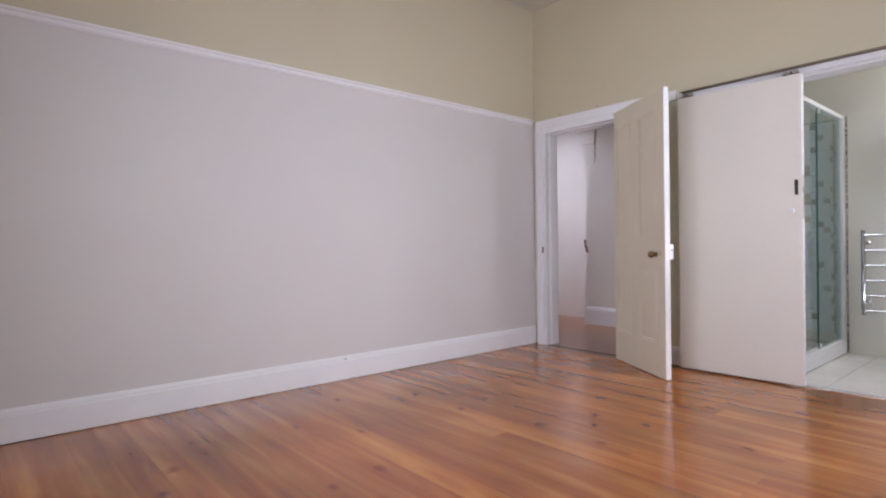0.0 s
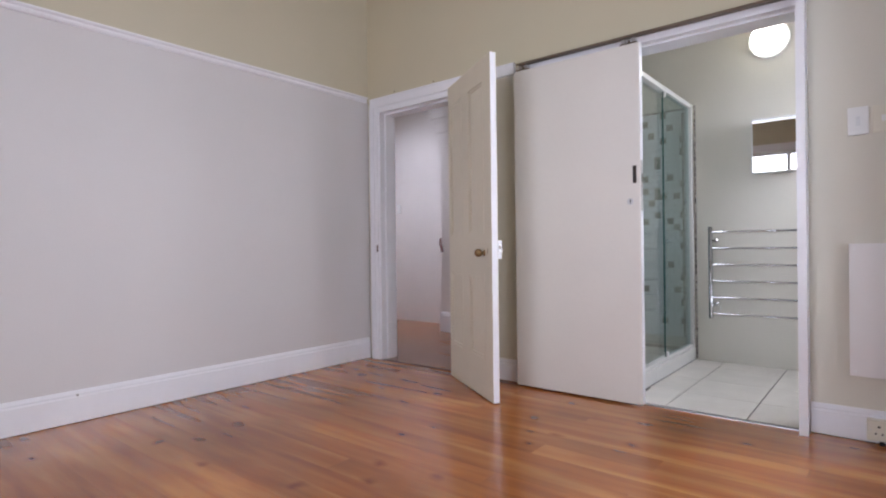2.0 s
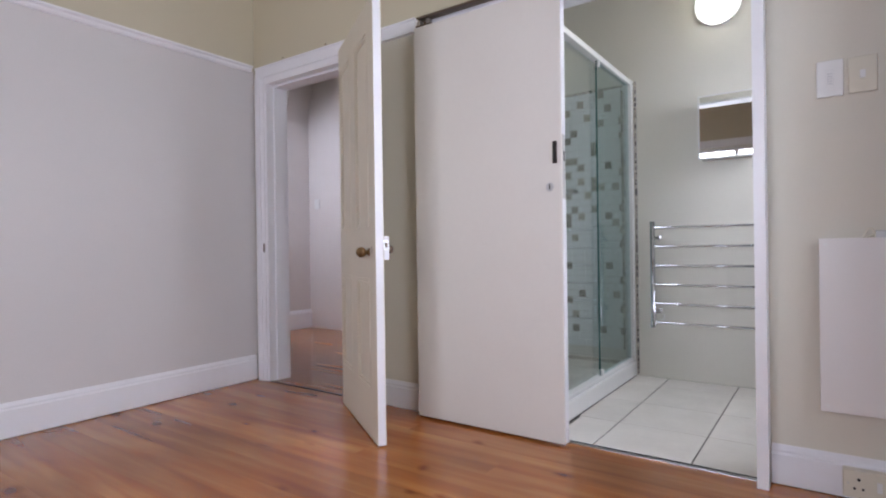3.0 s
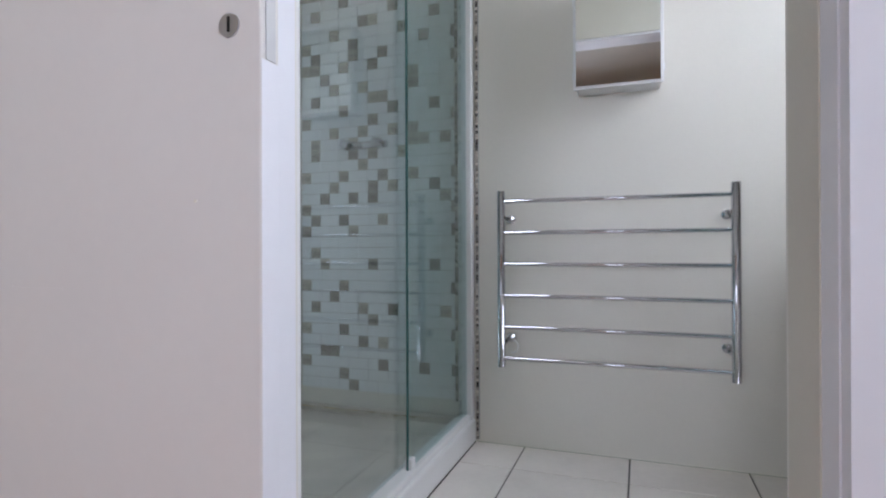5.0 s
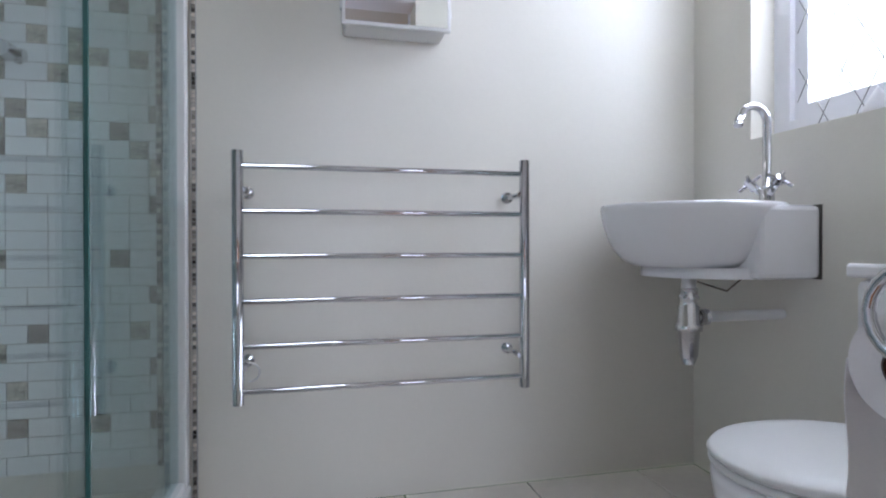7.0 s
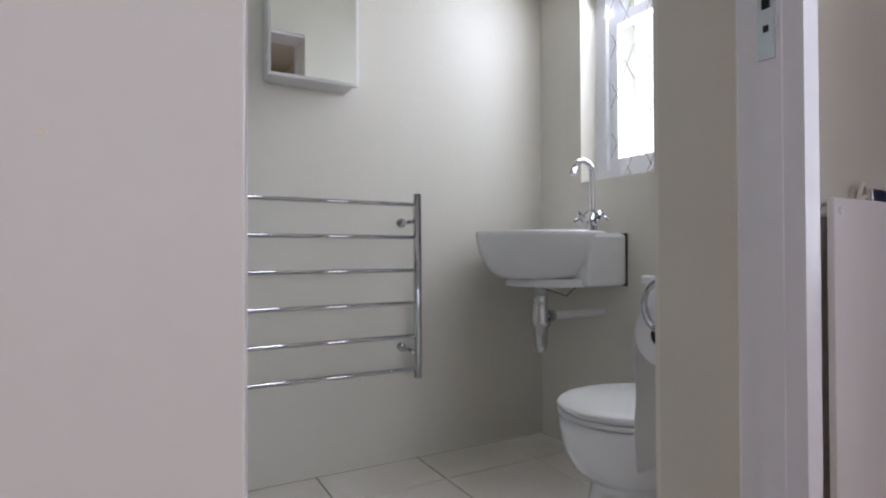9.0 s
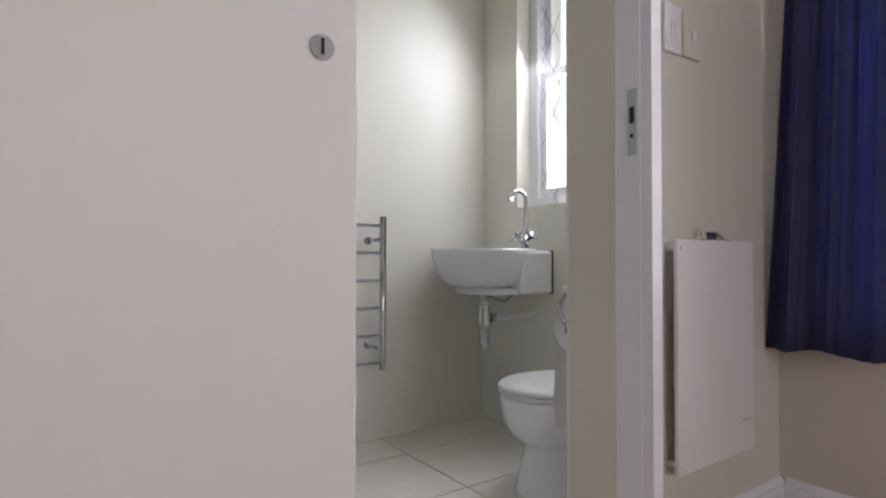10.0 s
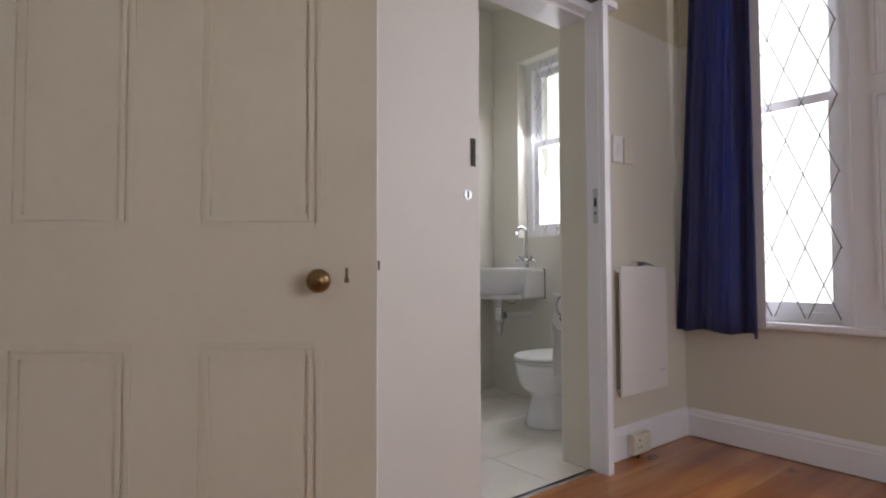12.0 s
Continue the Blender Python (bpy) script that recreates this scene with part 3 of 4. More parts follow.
def track():
    t = thing("sliding_door_track", (1.56, -.08, 2.14), "tarnished steel sliding door track with roller hangers", "door track")
    bm = bmesh.new()
    box(bm, 1.545, 3.105, -.098, -.046, 2.143, 2.149)
    box(bm, 1.545, 3.105, -.102, -.098, 2.137, 2.149)
    put("rail", bm, DARKMETAL, t)
    for x in (1.585, 2.295):
        hgr = put("hanger", boxes((x - .05, x + .05, -.094, -.062, 2.099, 2.107), (x - .006, x + .006, -.084, -.072, 2.107, 2.126)), DARKMETAL, t)
        for dx in (-.03, .03):
            put("roller", tube(bmesh.new(), [(x + dx, -.094, 2.119), (x + dx, -.07, 2.119)], .013, 14), STEEL, hgr)


track()


# ---- bedroom fittings ----
def heater():
    t = thing("panel_heater", (3.515, 0, .31), "flat white wall panel heater with its cord on top", "heater")
    put("panel", boxes((3.312, 3.717, -.042, -.030, .306, .927), bevel=.0015), HEATER, t)
    for x in (3.332, 3.698):
        for z in (.328, .905):
            put("screw_cap", tube(bmesh.new(), [(x, -.045, z), (x, -.040, z)], .007, 14), PVC, t)
            put("spacer", tube(bmesh.new(), [(x, -.030, z), (x, 0, z)], .009, 10), PVC, t)
    bm = bmesh.new()
    box(bm, 3.475, 3.535, -.028, -.004, .926, .952, bevel=.003)
    put("connector", bm, STEEL, t, "grey cable connector")
    put("cord", tube(bmesh.new(), [(3.44 + .2 * s, -.018, .925 + .028 * math.sin(math.pi * s)) for s in [i / 12 for i in range(13)]], .004, 8), CREAMPVC, t)
    put("cord", tube(bmesh.new(), [(3.44 + .04 * s, -.02, .925 + .035 * math.sin(math.pi * s)) for s in [i / 10 for i in range(11)]], .004, 8), CREAMPVC, t)
    put("badge", boxes((3.645, 3.70, -.0424, -.0418, .395, .401)), STEEL, t, "small unreadable maker's mark")


heater()


def switch(name, x0, x1, z0, z1, label, lever):
    t = thing(name, ((x0 + x1) / 2, 0, (z0 + z1) / 2), label, "light switch")
    put("faceplate", boxes((x0, x1, -.011, 0, z0, z1), bevel=.003), PVC if lever else CREAMPVC, t)
    cx, cz = (x0 + x1) / 2, (z0 + z1) / 2
    if lever:
        put("rocker", boxes((cx - .012, cx + .012, -.014, -.011, cz - .03, cz + .03), bevel=.001), PVC, t)
        bm = bmesh.new()
        for i in range(5):
            box(bm, cx - .008, cx + .008, -.0148, -.0138, cz - .022 + i * .009, cz - .019 + i * .009)
        put("lettering", bm, STEEL, t, "faint grey unreadable printing")
    else:
        put("rocker", boxes((cx - .008, cx + .008, -.017, -.011, cz - .014, cz + .014), bevel=.001), PVC, t)


switch("timer_switch", 3.311, 3.391, 1.438, 1.569, "white isolator switch plate with faint printing", True)
switch("light_switch", 3.404, 3.487, 1.440, 1.566, "cream light switch plate with one small rocker", False)


def socket():
    t = thing("wall_socket", (3.443, -.022, .07), "yellowed surface-mounted power socket on the skirting board", "power socket")
    put("box", boxes((3.373, 3.513, -.062, -.022, .022, .118), bevel=.004), CREAMPVC, t)
    for x, z, r in ((3.418, .088, .0055), (3.406, .056, .0045), (3.430, .056, .0045)):
        put("pin_hole", tube(bmesh.new(), [(x, -.0632, z), (x, -.060, z)], r, 10), BLACK, t)
    put("switch_rocker", boxes((3.468, 3.483, -.068, -.062, .055, .09), bevel=.0015), PVC, t)
    for x in (3.388, 3.498):
        put("screw", tube(bmesh.new(), [(x, -.0635, .072), (x, -.061, .072)], .003, 8), STEEL, t)
    put("lead", boxes((3.418, 3.438, -.05, -.028, .0, .022)), BLACK, t, "short black lead into the floor")


socket()


def curtain():
    t = thing("curtain", (3.88, -.21, 2.6), "dark blue gathered cloth curtain pulled to one side of the window", "curtain")
    bm = bmesh.new()
    cols, rows = 150, 30
    grid = []
    top, bot = 2.85, .588
    for j in range(rows + 1):
        v = j / rows
        z = top + (bot - top) * v
        r = []
        for i in range(cols + 1):
            u = i / cols
            left = -.112 + .107 * v ** 1.3
            y = left - (left + .425) * u
            amp = .026 * (.75 + .4 * math.sin(7 * u + 1.3)) * (1 - .25 * v)
            ph = u * 2 * math.pi * 3.9 + .7 * math.sin(4 * u + .5) + .25 * math.sin(3.1 * v)
            x = 3.882 + amp * math.sin(ph) + .006 * math.sin(3 * ph + 4 * v)
            r.append(bm.verts.new((x, y + .005 * math.cos(ph), z - (.02 * (u > .97) + .008 * math.sin(ph * .5)) * (v > .98))))
        grid.append(r)
    for j in range(rows):
        for i in range(cols):
            f = bm.faces.new((grid[j][i], grid[j][i + 1], grid[j + 1][i + 1], grid[j + 1][i]))
            f.smooth = True
    ob = put("cloth", bm, CURTAIN, t)
    so = ob.modifiers.new("thickness", "SOLIDIFY")
    so.thickness = .003
    put("lining", boxes((3.912, 3.915, -.445, -.34, .62, 2.82)), PAPER, t, "pale lining edge behind the blue cloth")
    put("rod", tube(bmesh.new(), [(3.882, -.01, 2.88), (3.882, -2.6, 2.88)], .014, 12), STEEL, t, "steel curtain rod")


curtain()


# ---- bathroom ----
def towel_rail():
    t = thing("towel_rail", (2.83, BY, .72), "polished chrome heated towel rail with six bars on the wall", "towel rail")
    for x in (2.376, 3.226):
        put("upright", tube(bmesh.new(), [(x, 1.378, .360), (x, 1.378, 1.069)], .016, 18), CHROME, t)
    for i in range(6):
        z = 1.027 - .1265 * i
        put("bar", tube(bmesh.new(), [(2.379, 1.378, z), (3.223, 1.378, z)], .008, 14), CHROME, t)
    for x in (2.390, 3.212):
        for z in (.962, .46):
            put("bracket", tube(bmesh.new(), [(x, 1.38, z), (x, 1.49, z), (x, 1.49, z), (x, BY, z)], [.009, .009, .018, .018], 14), CHROME, t)
    put("cable", tube(bmesh.new(), [(2.39 + .035 * math.sin(a), 1.44 + .02 * a, .43 + .035 * math.cos(a)) for a in [i * .35 for i in range(10)]], .003, 8), PVC, t, "thin white cable loop")


towel_rail()


def cabinet():
    t = thing("mirror_cabinet", (2.855, BY, 1.47), "small white bathroom cabinet with a mirrored door", "cabinet")
    put("body", boxes((2.672, 2.982, 1.405, BY, 1.456, 1.852), bevel=.008), PVC, t)
    door = put("door", boxes((2.663, 2.992, 1.388, 1.403, 1.453, 1.860), bevel=.004), PVC, t)
    put("mirror", boxes((2.674, 2.981, 1.385, 1.3875, 1.464, 1.849)), MIRROR, door, "clear mirror glass")
    for z in (1.51, 1.80):
        for x in (2.665, 2.990):
            put("hinge", boxes((x - .006, x + .006, 1.392, 1.415, z - .012, z + .012), bevel=.002), PVC, t)


cabinet()


def shower():
    g = 2.195
    t = thing("shower_enclosure", (g, .8, 0), "glass shower enclosure in a white frame over a low kerb", "shower")
    put("kerb", boxes((2.135, 2.232, .165, BY - .001, 0, .10), bevel=.008), PVC, t)
    put("tray", boxes((1.31, 2.135, .165, BY - .015, 0, .075), (1.31, 1.36, .165, BY - .015, .075, .1), (1.36, 2.135, 1.45, BY - .015, .075, .1)), TRAY, t, "stained acrylic shower tray")
    put("wall_post", boxes((2.165, 2.225, 1.462, BY - .001, .10, 2.07), bevel=.004), PVC, t)
    put("wall_post", boxes((2.165, 2.225, .165, .205, .10, 2.07), bevel=.004), PVC, t)
    put("top_rail", boxes((2.17, 2.22, .205, 1.462, 2.035, 2.07), bevel=.004), PVC, t)
    put("bottom_rail", boxes((2.17, 2.22, .205, 1.462, .10, .125), bevel=.004), PVC, t)
    a = put("glass_panel", boxes((g + .003, g + .008, .828, 1.462, .125, 2.035)), SHOWERFIXED, t, "slightly hazed fixed shower glass")
    put("edge", boxes((g + .0025, g + .0085, .823, .828, .125, 2.035)), EDGE, a)
    b = put("glass_door", boxes((g - .017, g - .012, .207, .872, .13, 2.045)), SHOWERGLASS, t, "clear sliding shower glass")
    put("edge", boxes((g - .0175, g - .0115, .872, .876, .13, 2.045)), EDGE, b)
    put("guide", boxes((g - .004, g + .020, .826, .860, .10, .160), bevel=.004), PVC, t)
    put("guide", boxes((g - .004, g + .020, .826, .856, 2.0, 2.035), bevel=.004), PVC, t)
    for ob in (a, b):
        ob.visible_shadow = False


shower()


def grime(parent):
    bm = bmesh.new()
    rg = random.Random(9)
    for i in range(46):
        u = rg.random() ** 1.7
        x, y, z = 1.345 + .75 * u, 1.445 - .03 * rg.random(), .1
        rx, ry = .008 + .03 * rg.random() * (1.2 - u), .004 + .012 * rg.random() * (1.2 - u)
        ph = [rg.uniform(.6, 1.2) for _ in range(10)]
        rings = [[(x + rx * k * ph[q] * math.cos(q * .628), min(y + ry * k * ph[q] * math.sin(q * .628), 1.489), z + h) for q in range(10)] for k, h in ((1, 0), (.8, .0012), (.3, .002))]
        loft(bm, rings)
    ob = put("grime", bm, GRIME, parent, "yellow-brown soap grime along the tray edge")
    ob["kind"] = "stuff"


grime(bpy.data.objects["shower_enclosure"])


def mixer():
    t = thing("shower_mixer", (1.72, BY, 1.315), "chrome shower mixer with two taps on the tiles", "shower mixer")
    put("valve_body", tube(bmesh.new(), [(1.62, 1.455, 1.315), (1.83, 1.455, 1.315)], .017, 14), CHROME, t)
    for x in (1.64, 1.80):
        put("tap_handle", tube(bmesh.new(), [(x, 1.49, 1.315), (x, 1.43, 1.315), (x, 1.43, 1.315), (x, 1.395, 1.315)], [.014, .014, .026, .022], 14), CHROME, t)


mixer()


def basin():
    t = thing("wash_basin", (BX, 1.21, .714), "white ceramic wall-hung basin with a round bowl and square back", "wash basin")
    top, bot = .923, .709
    cx, cy = 3.700, 1.212
    rx, ry = .275, .236
    n = 56

    def ring(k, z, back):
        out = []
        for i in range(n):
            a = 2 * math.pi * i / n
            out.append((cx + rx * k * math.cos(a), cy + ry * k * math.sin(a), z))
        return out

    outer = [(.52, .737), (.66, .743), (.765, .76), (.855, .79), (.925, .827), (.972, .868), (.993, .900), (.998, .915), (.985, .922), (.955, .922), (.93, .912), (.90, .88), (.82, .81), (.6, .765), (.2, .755), (.05, .753)]
    bm = bmesh.new()
    loft(bm, [ring(k, z, 0) for k, z in outer], True, True)
    put("bowl", bm, CERAMIC, t)
    bm = boxes((3.735, BX - .001, .985, 1.445, .7095, .914), bevel=.016)
    put("back_block", bm, CERAMIC, t)
    bm = bmesh.new()
    foot = [(3.745 + .175 * math.cos(2 * math.pi * i / 48), 1.213 + .195 * math.sin(2 * math.pi * i / 48)) for i in range(48)]
    loft(bm, [[(a, b, z) for a, b in foot] for z in (.709, .711, .74)])
    put("base_slab", bm, CERAMIC, t)
    put("seal", boxes((BX - .004, BX - .0002, .9845, 1.4455, .708, .915)), GROUT, t, "grimy mastic line against the wall")


basin()


def tap():
    x, y, z = 3.863, 1.094, .914
    t = thing("basin_tap", (x, y, z), "chrome swan-neck basin mixer with two cross-head taps", "tap")
    put("body", tube(bmesh.new(), [(x, y, z), (x, y, z + .01), (x, y, z + .012), (x, y, z + .05), (x, y, z + .06)], [.026, .026, .020, .019, .012], 18), CHROME, t)
    pts = [(x, y, z + .05), (x, y, z + .243)] + [(x - .047 + .047 * math.cos(a), y, z + .243 + .047 * math.sin(a)) for a in [math.pi * i / 10 for i in range(1, 9)]]
    last = Vector(pts[-1])
    pts.append(tuple(last + Vector((-.010, .004, -.028))))
    put("spout", tube(bmesh.new(), pts, .0115, 14), CHROME, t)
    put("nozzle", tube(bmesh.new(), [pts[-1], (pts[-1][0] - .003, y, pts[-1][2] - .012)], .0125, 14), CHROME, t)
    for s in (-1, 1):
        d = Vector((-.15, s * .78, .62)).normalized()
        p0 = Vector((x, y, z + .03))
        p1, p2 = p0 + d * .058, p0 + d * .080
        hnd = put("handle", tube(bmesh.new(), [p0, p1, p1, p2], [.011, .011, .014, .012], 14), CHROME, t)
        u = d.cross(Vector((1, 0, 0))).normalized()
        v = d.cross(u).normalized()
        bm = bmesh.new()
        for ang in (45, 135):
            q = u * math.cos(radians(ang)) + v * math.sin(radians(ang))
            c = p0 + d * .069
            tube(bm, [c - q * .038, c + q * .038], .0055, 10)
        put("cross_bar", bm, CHROME, hnd)


tap()


def trap():
    x, y = 3.618, 1.115
    t = thing("basin_trap", (x, y, .6), "chrome bottle trap with its waste pipe to the wall", "waste trap")
    put("tailpiece", tube(bmesh.new(), [(x, y, .716), (x, y, .68)], .020, 18), STEEL, t)
    prof = [(.682, .024), (.662, .024), (.660, .028), (.650, .028), (.648, .024), (.634, .024), (.631, .029), (.580, .031), (.577, .037), (.562, .037), (.558, .029), (.49, .025), (.465, .015)]
    put("bottle", tube(bmesh.new(), [(x, y, a) for a, _ in prof], [b for _, b in prof], 22), CHROME, t)
    put("pipe", tube(bmesh.new(), [(x + .02, y, .598), (BX - .001, y, .598)], .015, 14), PVC, t, "grey-white plastic waste pipe")
    put("pipe_nut", tube(bmesh.new(), [(x + .03, y, .598), (x + .06, y, .598)], .023, 10), CHROME, t)
    put("chain_rod", tube(bmesh.new(), [(x + .02, y - .01, .70), (x + .11, y - .02, .672), (x + .17, y - .02, .714)], .0025, 8), DARKMETAL, t, "thin dark pop-up waste rod")


trap()


def toilet():
    cy = .605
    t = thing("toilet", (3.70, cy, 0), "white ceramic close-coupled toilet with its lid down", "toilet")

    def oval(x0, x1, hw, z, n=44, sq=2.3):
        cx, rx = (x0 + x1) / 2, (x1 - x0) / 2
        out = []
        for i in range(n):
            a = 2 * math.pi * i / n
            c, s = math.cos(a), math.sin(a)
            e = 2 / sq
            out.append((cx + rx * math.copysign(abs(c) ** e, c), cy + hw * math.copysign(abs(s) ** e, s), z))
        return out

    bm = bmesh.new()
    loft(bm, [oval(3.385, 3.86, .148, 0), oval(3.385, 3.86, .148, .012), oval(3.392, 3.86, .143, .04), oval(3.405, 3.86, .132, .10), oval(3.418, 3.86, .122, .165), oval(3.418, 3.86, .124, .18), oval(3.392, 3.865, .145, .20), oval(3.362, 3.87, .165, .225), oval(3.338, 3.88, .18, .27),
              oval(3.328, 3.89, .187, .31), oval(3.322, 3.9, .191, .345), oval(3.322, 3.9, .19, .365), oval(3.335, 3.9, .182, .372)])
    put("bowl", bm, CERAMIC, t)
    bm = bmesh.new()
    loft(bm, [oval(3.322, 3.78, .19, .374, sq=2.1), oval(3.317, 3.78, .194, .382, sq=2.1), oval(3.322, 3.78, .19, .389, sq=2.1)])
    put("seat", bm, PVC, t)
    bm = bmesh.new()
    loft(bm, [oval(3.320, 3.78, .19, .392, sq=2.1), oval(3.315, 3.78, .195, .399, sq=2.1), oval(3.322, 3.775, .188, .409, sq=2.1), oval(3.37, 3.76, .15, .416, sq=2.1), oval(3.45, 3.7, .08, .419)])
    put("lid", bm, PVC, t)
    put("cistern", boxes((3.765, BX - .002, cy - .145, cy + .145, .372, .728), bevel=.02), CERAMIC, t)
    put("cistern_lid", boxes((3.752, BX - .002, cy - .155, cy + .155, .73, .762), bevel=.008), CERAMIC, t)
    put("flush_button", tube(bmesh.new(), [(3.85, cy, .762), (3.85, cy, .768)], .022, 18), CHROME, t)
    for s in (-1, 1):
        put("lid_hinge", tube(bmesh.new(), [(3.75, cy + s * .075, .385), (3.75, cy + s * .075, .42)], .012, 12), PVC, t)


toilet()


def paper_roll():
    x0, x1, y, z = 3.212, 3.312, .235, .665
    h = thing("toilet_roll_holder", (3.27, .16, .74), "chrome ring toilet roll holder on the wall", "toilet roll holder")
    put("wall_plate", tube(bmesh.new(), [(3.27, .16, .735), (3.27, .172, .735)], .022, 16), CHROME, h)
    bm = bmesh.new()
    pts = [(x0 - .018, .205 + .052 * math.sin(a), .728 + .052 * math.cos(a)) for a in [-math.pi * .95 + i * 2 * math.pi * .95 / 20 for i in range(21)]]
    tube(bm, pts, .0075, 10)
    put("ring", bm, CHROME, h)
    put("spindle", tube(bmesh.new(), [(x0 - .018, .215, .682), (x0 - .005, y, z), (x1 + .01, y, z)], .006, 10), CHROME, h)
    put("arm", tube(bmesh.new(), [(3.27, .17, .735), (3.24, .185, .765), (x0 - .018, .197, .775)], .006, 10), CHROME, h)
    r = thing("toilet_roll", (3.27, y, z), "white toilet paper roll with a long loose sheet hanging", "toilet paper")
    bm = bmesh.new()
    n = 40
    outr = [[(x, y + .062 * math.cos(2 * math.pi * i / n), z + .062 * math.sin(2 * math.pi * i / n)) for i in range(n)] for x in (x0, x1)]
    inr = [[(x, y + .022 * math.cos(2 * math.pi * i / n), z + .022 * math.sin(2 * math.pi * i / n)) for i in range(n)] for x in (x0, x1)]
    loft(bm, [inr[0], outr[0], outr[1], inr[1]], False, False, smooth=False)
    put("roll", bm, PAPER, r)
    bm = bmesh.new()
    loft(bm, [[(x, y + .021 * math.cos(2 * math.pi * i / n), z + .021 * math.sin(2 * math.pi * i / n)) for i in range(n)] for x in (x0 + .002, x1 - .002)], False, False)
    put("core", bm, CARD, r, "brown cardboard core")
    bm = bmesh.new()
    rows = []
    for i in range(12):
        zz = z - .30 * i / 11
        yy = y + .063 + .003 * math.sin(i)
        rows.append([(x0, yy, zz), (x1, yy, zz), (x1, yy + .0015, zz), (x0, yy + .0015, zz)])
    loft(bm, rows, True, True, smooth=False)
    put("loose_sheet", bm, PAPER, r)


paper_roll()


def wall_lamp():
    t = thing("bulkhead_lamp", (2.772, BY, 2.462), "round opal bulkhead light glowing on the bathroom wall", "lamp")
    put("base", tube(bmesh.new(), [(2.772, BY, 2.462), (2.772, BY - .03, 2.462)], .135, 36), PVC, t)
    prof = [(0, .12), (.02, .12), (.04, .112), (.055, .09), (.065, .05), (.068, .01)]
    put("diffuser", tube(bmesh.new(), [(2.772, BY - .03 - a, 2.462) for a, _ in prof], [r for _, r in prof], 36), GLOW, t)


wall_lamp()

# ---- hall things ----
def hall_things():
    c = thing("hall_corbel", (-.40, 1.46, 2.3), "moulded plaster corbel at the spring of the hall arch", "corbel")
    bm = bmesh.new()
    steps = ((1.96, .004), (2.03, .018), (2.13, .030), (2.20, .032), (2.205, .050), (2.30, .062), (2.36, .085), (2.365, .105), (2.44, .112), (2.50, .13))
    loft(bm, [[(-.40 - d, 1.46 - d * .45, z), (-.27 + d * .3, 1.46 - d * .45, z), (-.27 + d * .3, 1.935, z), (-.40 - d, 1.935, z)] for z, d in steps], smooth=False)
    put("moulding", bm, HALLPAINT, c)
    # arch soffit between the two piers
    bm = bmesh.new()
    n = 24
    x0, x1, zs = -1.66, -.40, 2.25
    cx, rx, rz = (x0 + x1) / 2, (x1 - x0) / 2, .98
    rings = []
    for i in range(n + 1):
        a = math.pi - math.pi * i / n
        x, z = cx + rx * math.copysign(abs(math.cos(a)) ** .8, math.cos(a)), zs + rz * math.sin(a)
        rings.append([(x, 1.63, z), (x, 1.94, z), (x, 1.94, H - .001), (x, 1.63, H - .001)])
    loft(bm, rings, True, True, smooth=False)
    setting("hall_arch", bm, HALLPAINT, "plaster arch between the hall piers", "arch")
    r = thing("stair_handrail", (-.47, 1.55, .96), "dark red polished timber stair handrail end", "handrail")
    put("rail", tube(bmesh.new(), [(-.455, 1.52, 1.03), (-.42, 1.47, .975), (-.370, 1.432, .89)], [.018, .02, .016], 14), REDWOOD, r)
    s = thing("hall_light_switch", (-1.52, 1.95, 1.44), "white light switch on the hall wall", "light switch")
    put("faceplate", boxes((-1.56, -1.48, 1.938, 1.95, 1.385, 1.50), bevel=.003), PVC, s)
    put("rocker", boxes((-1.53, -1.51, 1.934, 1.938, 1.42, 1.46)), PVC, s)


hall_things()

# ---- small marks and things ----
def nail(x, y, z, along, label):
    t = thing("nail", (x, y, z), label, "nail", "old nails in the trim")
    d = Vector(along)
    put("head", tube(bmesh.new(), [Vector((x, y, z)), Vector((x, y, z)) + d * .006], .005, 8), DARKMETAL, t)


nail(.74, 0, 2.217, (0, -1, 0), "rusty nail head in the wall above the door frame")
nail(.32, 0, 2.219, (0, -1, 0), "rusty nail head in the wall above the door frame")
nail(.022, -2.2, .152, (1, 0, 0), "rusty nail head at the top of the skirting board")


def sill_things():
    t = thing("bottle", (3.985, .80, 1.14), "small lilac plastic bottle on the bathroom window sill", "bottle")
    prof = [(0, .024), (.004, .026), (.06, .026), (.072, .018), (.076, .012), (.095, .012)]
    put("body", tube(bmesh.new(), [(3.985, .80, 1.14 + a) for a, _ in prof[:5]], [b for _, b in prof[:5]], 20), LILAC, t)
    put("cap", tube(bmesh.new(), [(3.985, .80, 1.217), (3.985, .80, 1.236)], .013, 16), PVC, t, "white screw cap")
    c = thing("cloth", (3.985, .87, 1.14), "crumpled white cloth on the bathroom window sill", "cloth")
    bm = bmesh.new()
    rings = []
    for k, z in ((1, 0), (.95, .015), (.7, .035), (.4, .052), (.12, .06)):
        rings.append([(3.985 + .032 * k * math.cos(a) * (1 + .2 * math.sin(3 * a)), .87 + .035 * k * math.sin(a) * (1 + .25 * math.cos(4 * a)), 1.14 + z * (1 + .2 * math.sin(2 * a))) for a in [i * math.pi / 12 for i in range(24)]])
    loft(bm, rings)
    put("fabric", bm, PAPER, c)


sill_things()

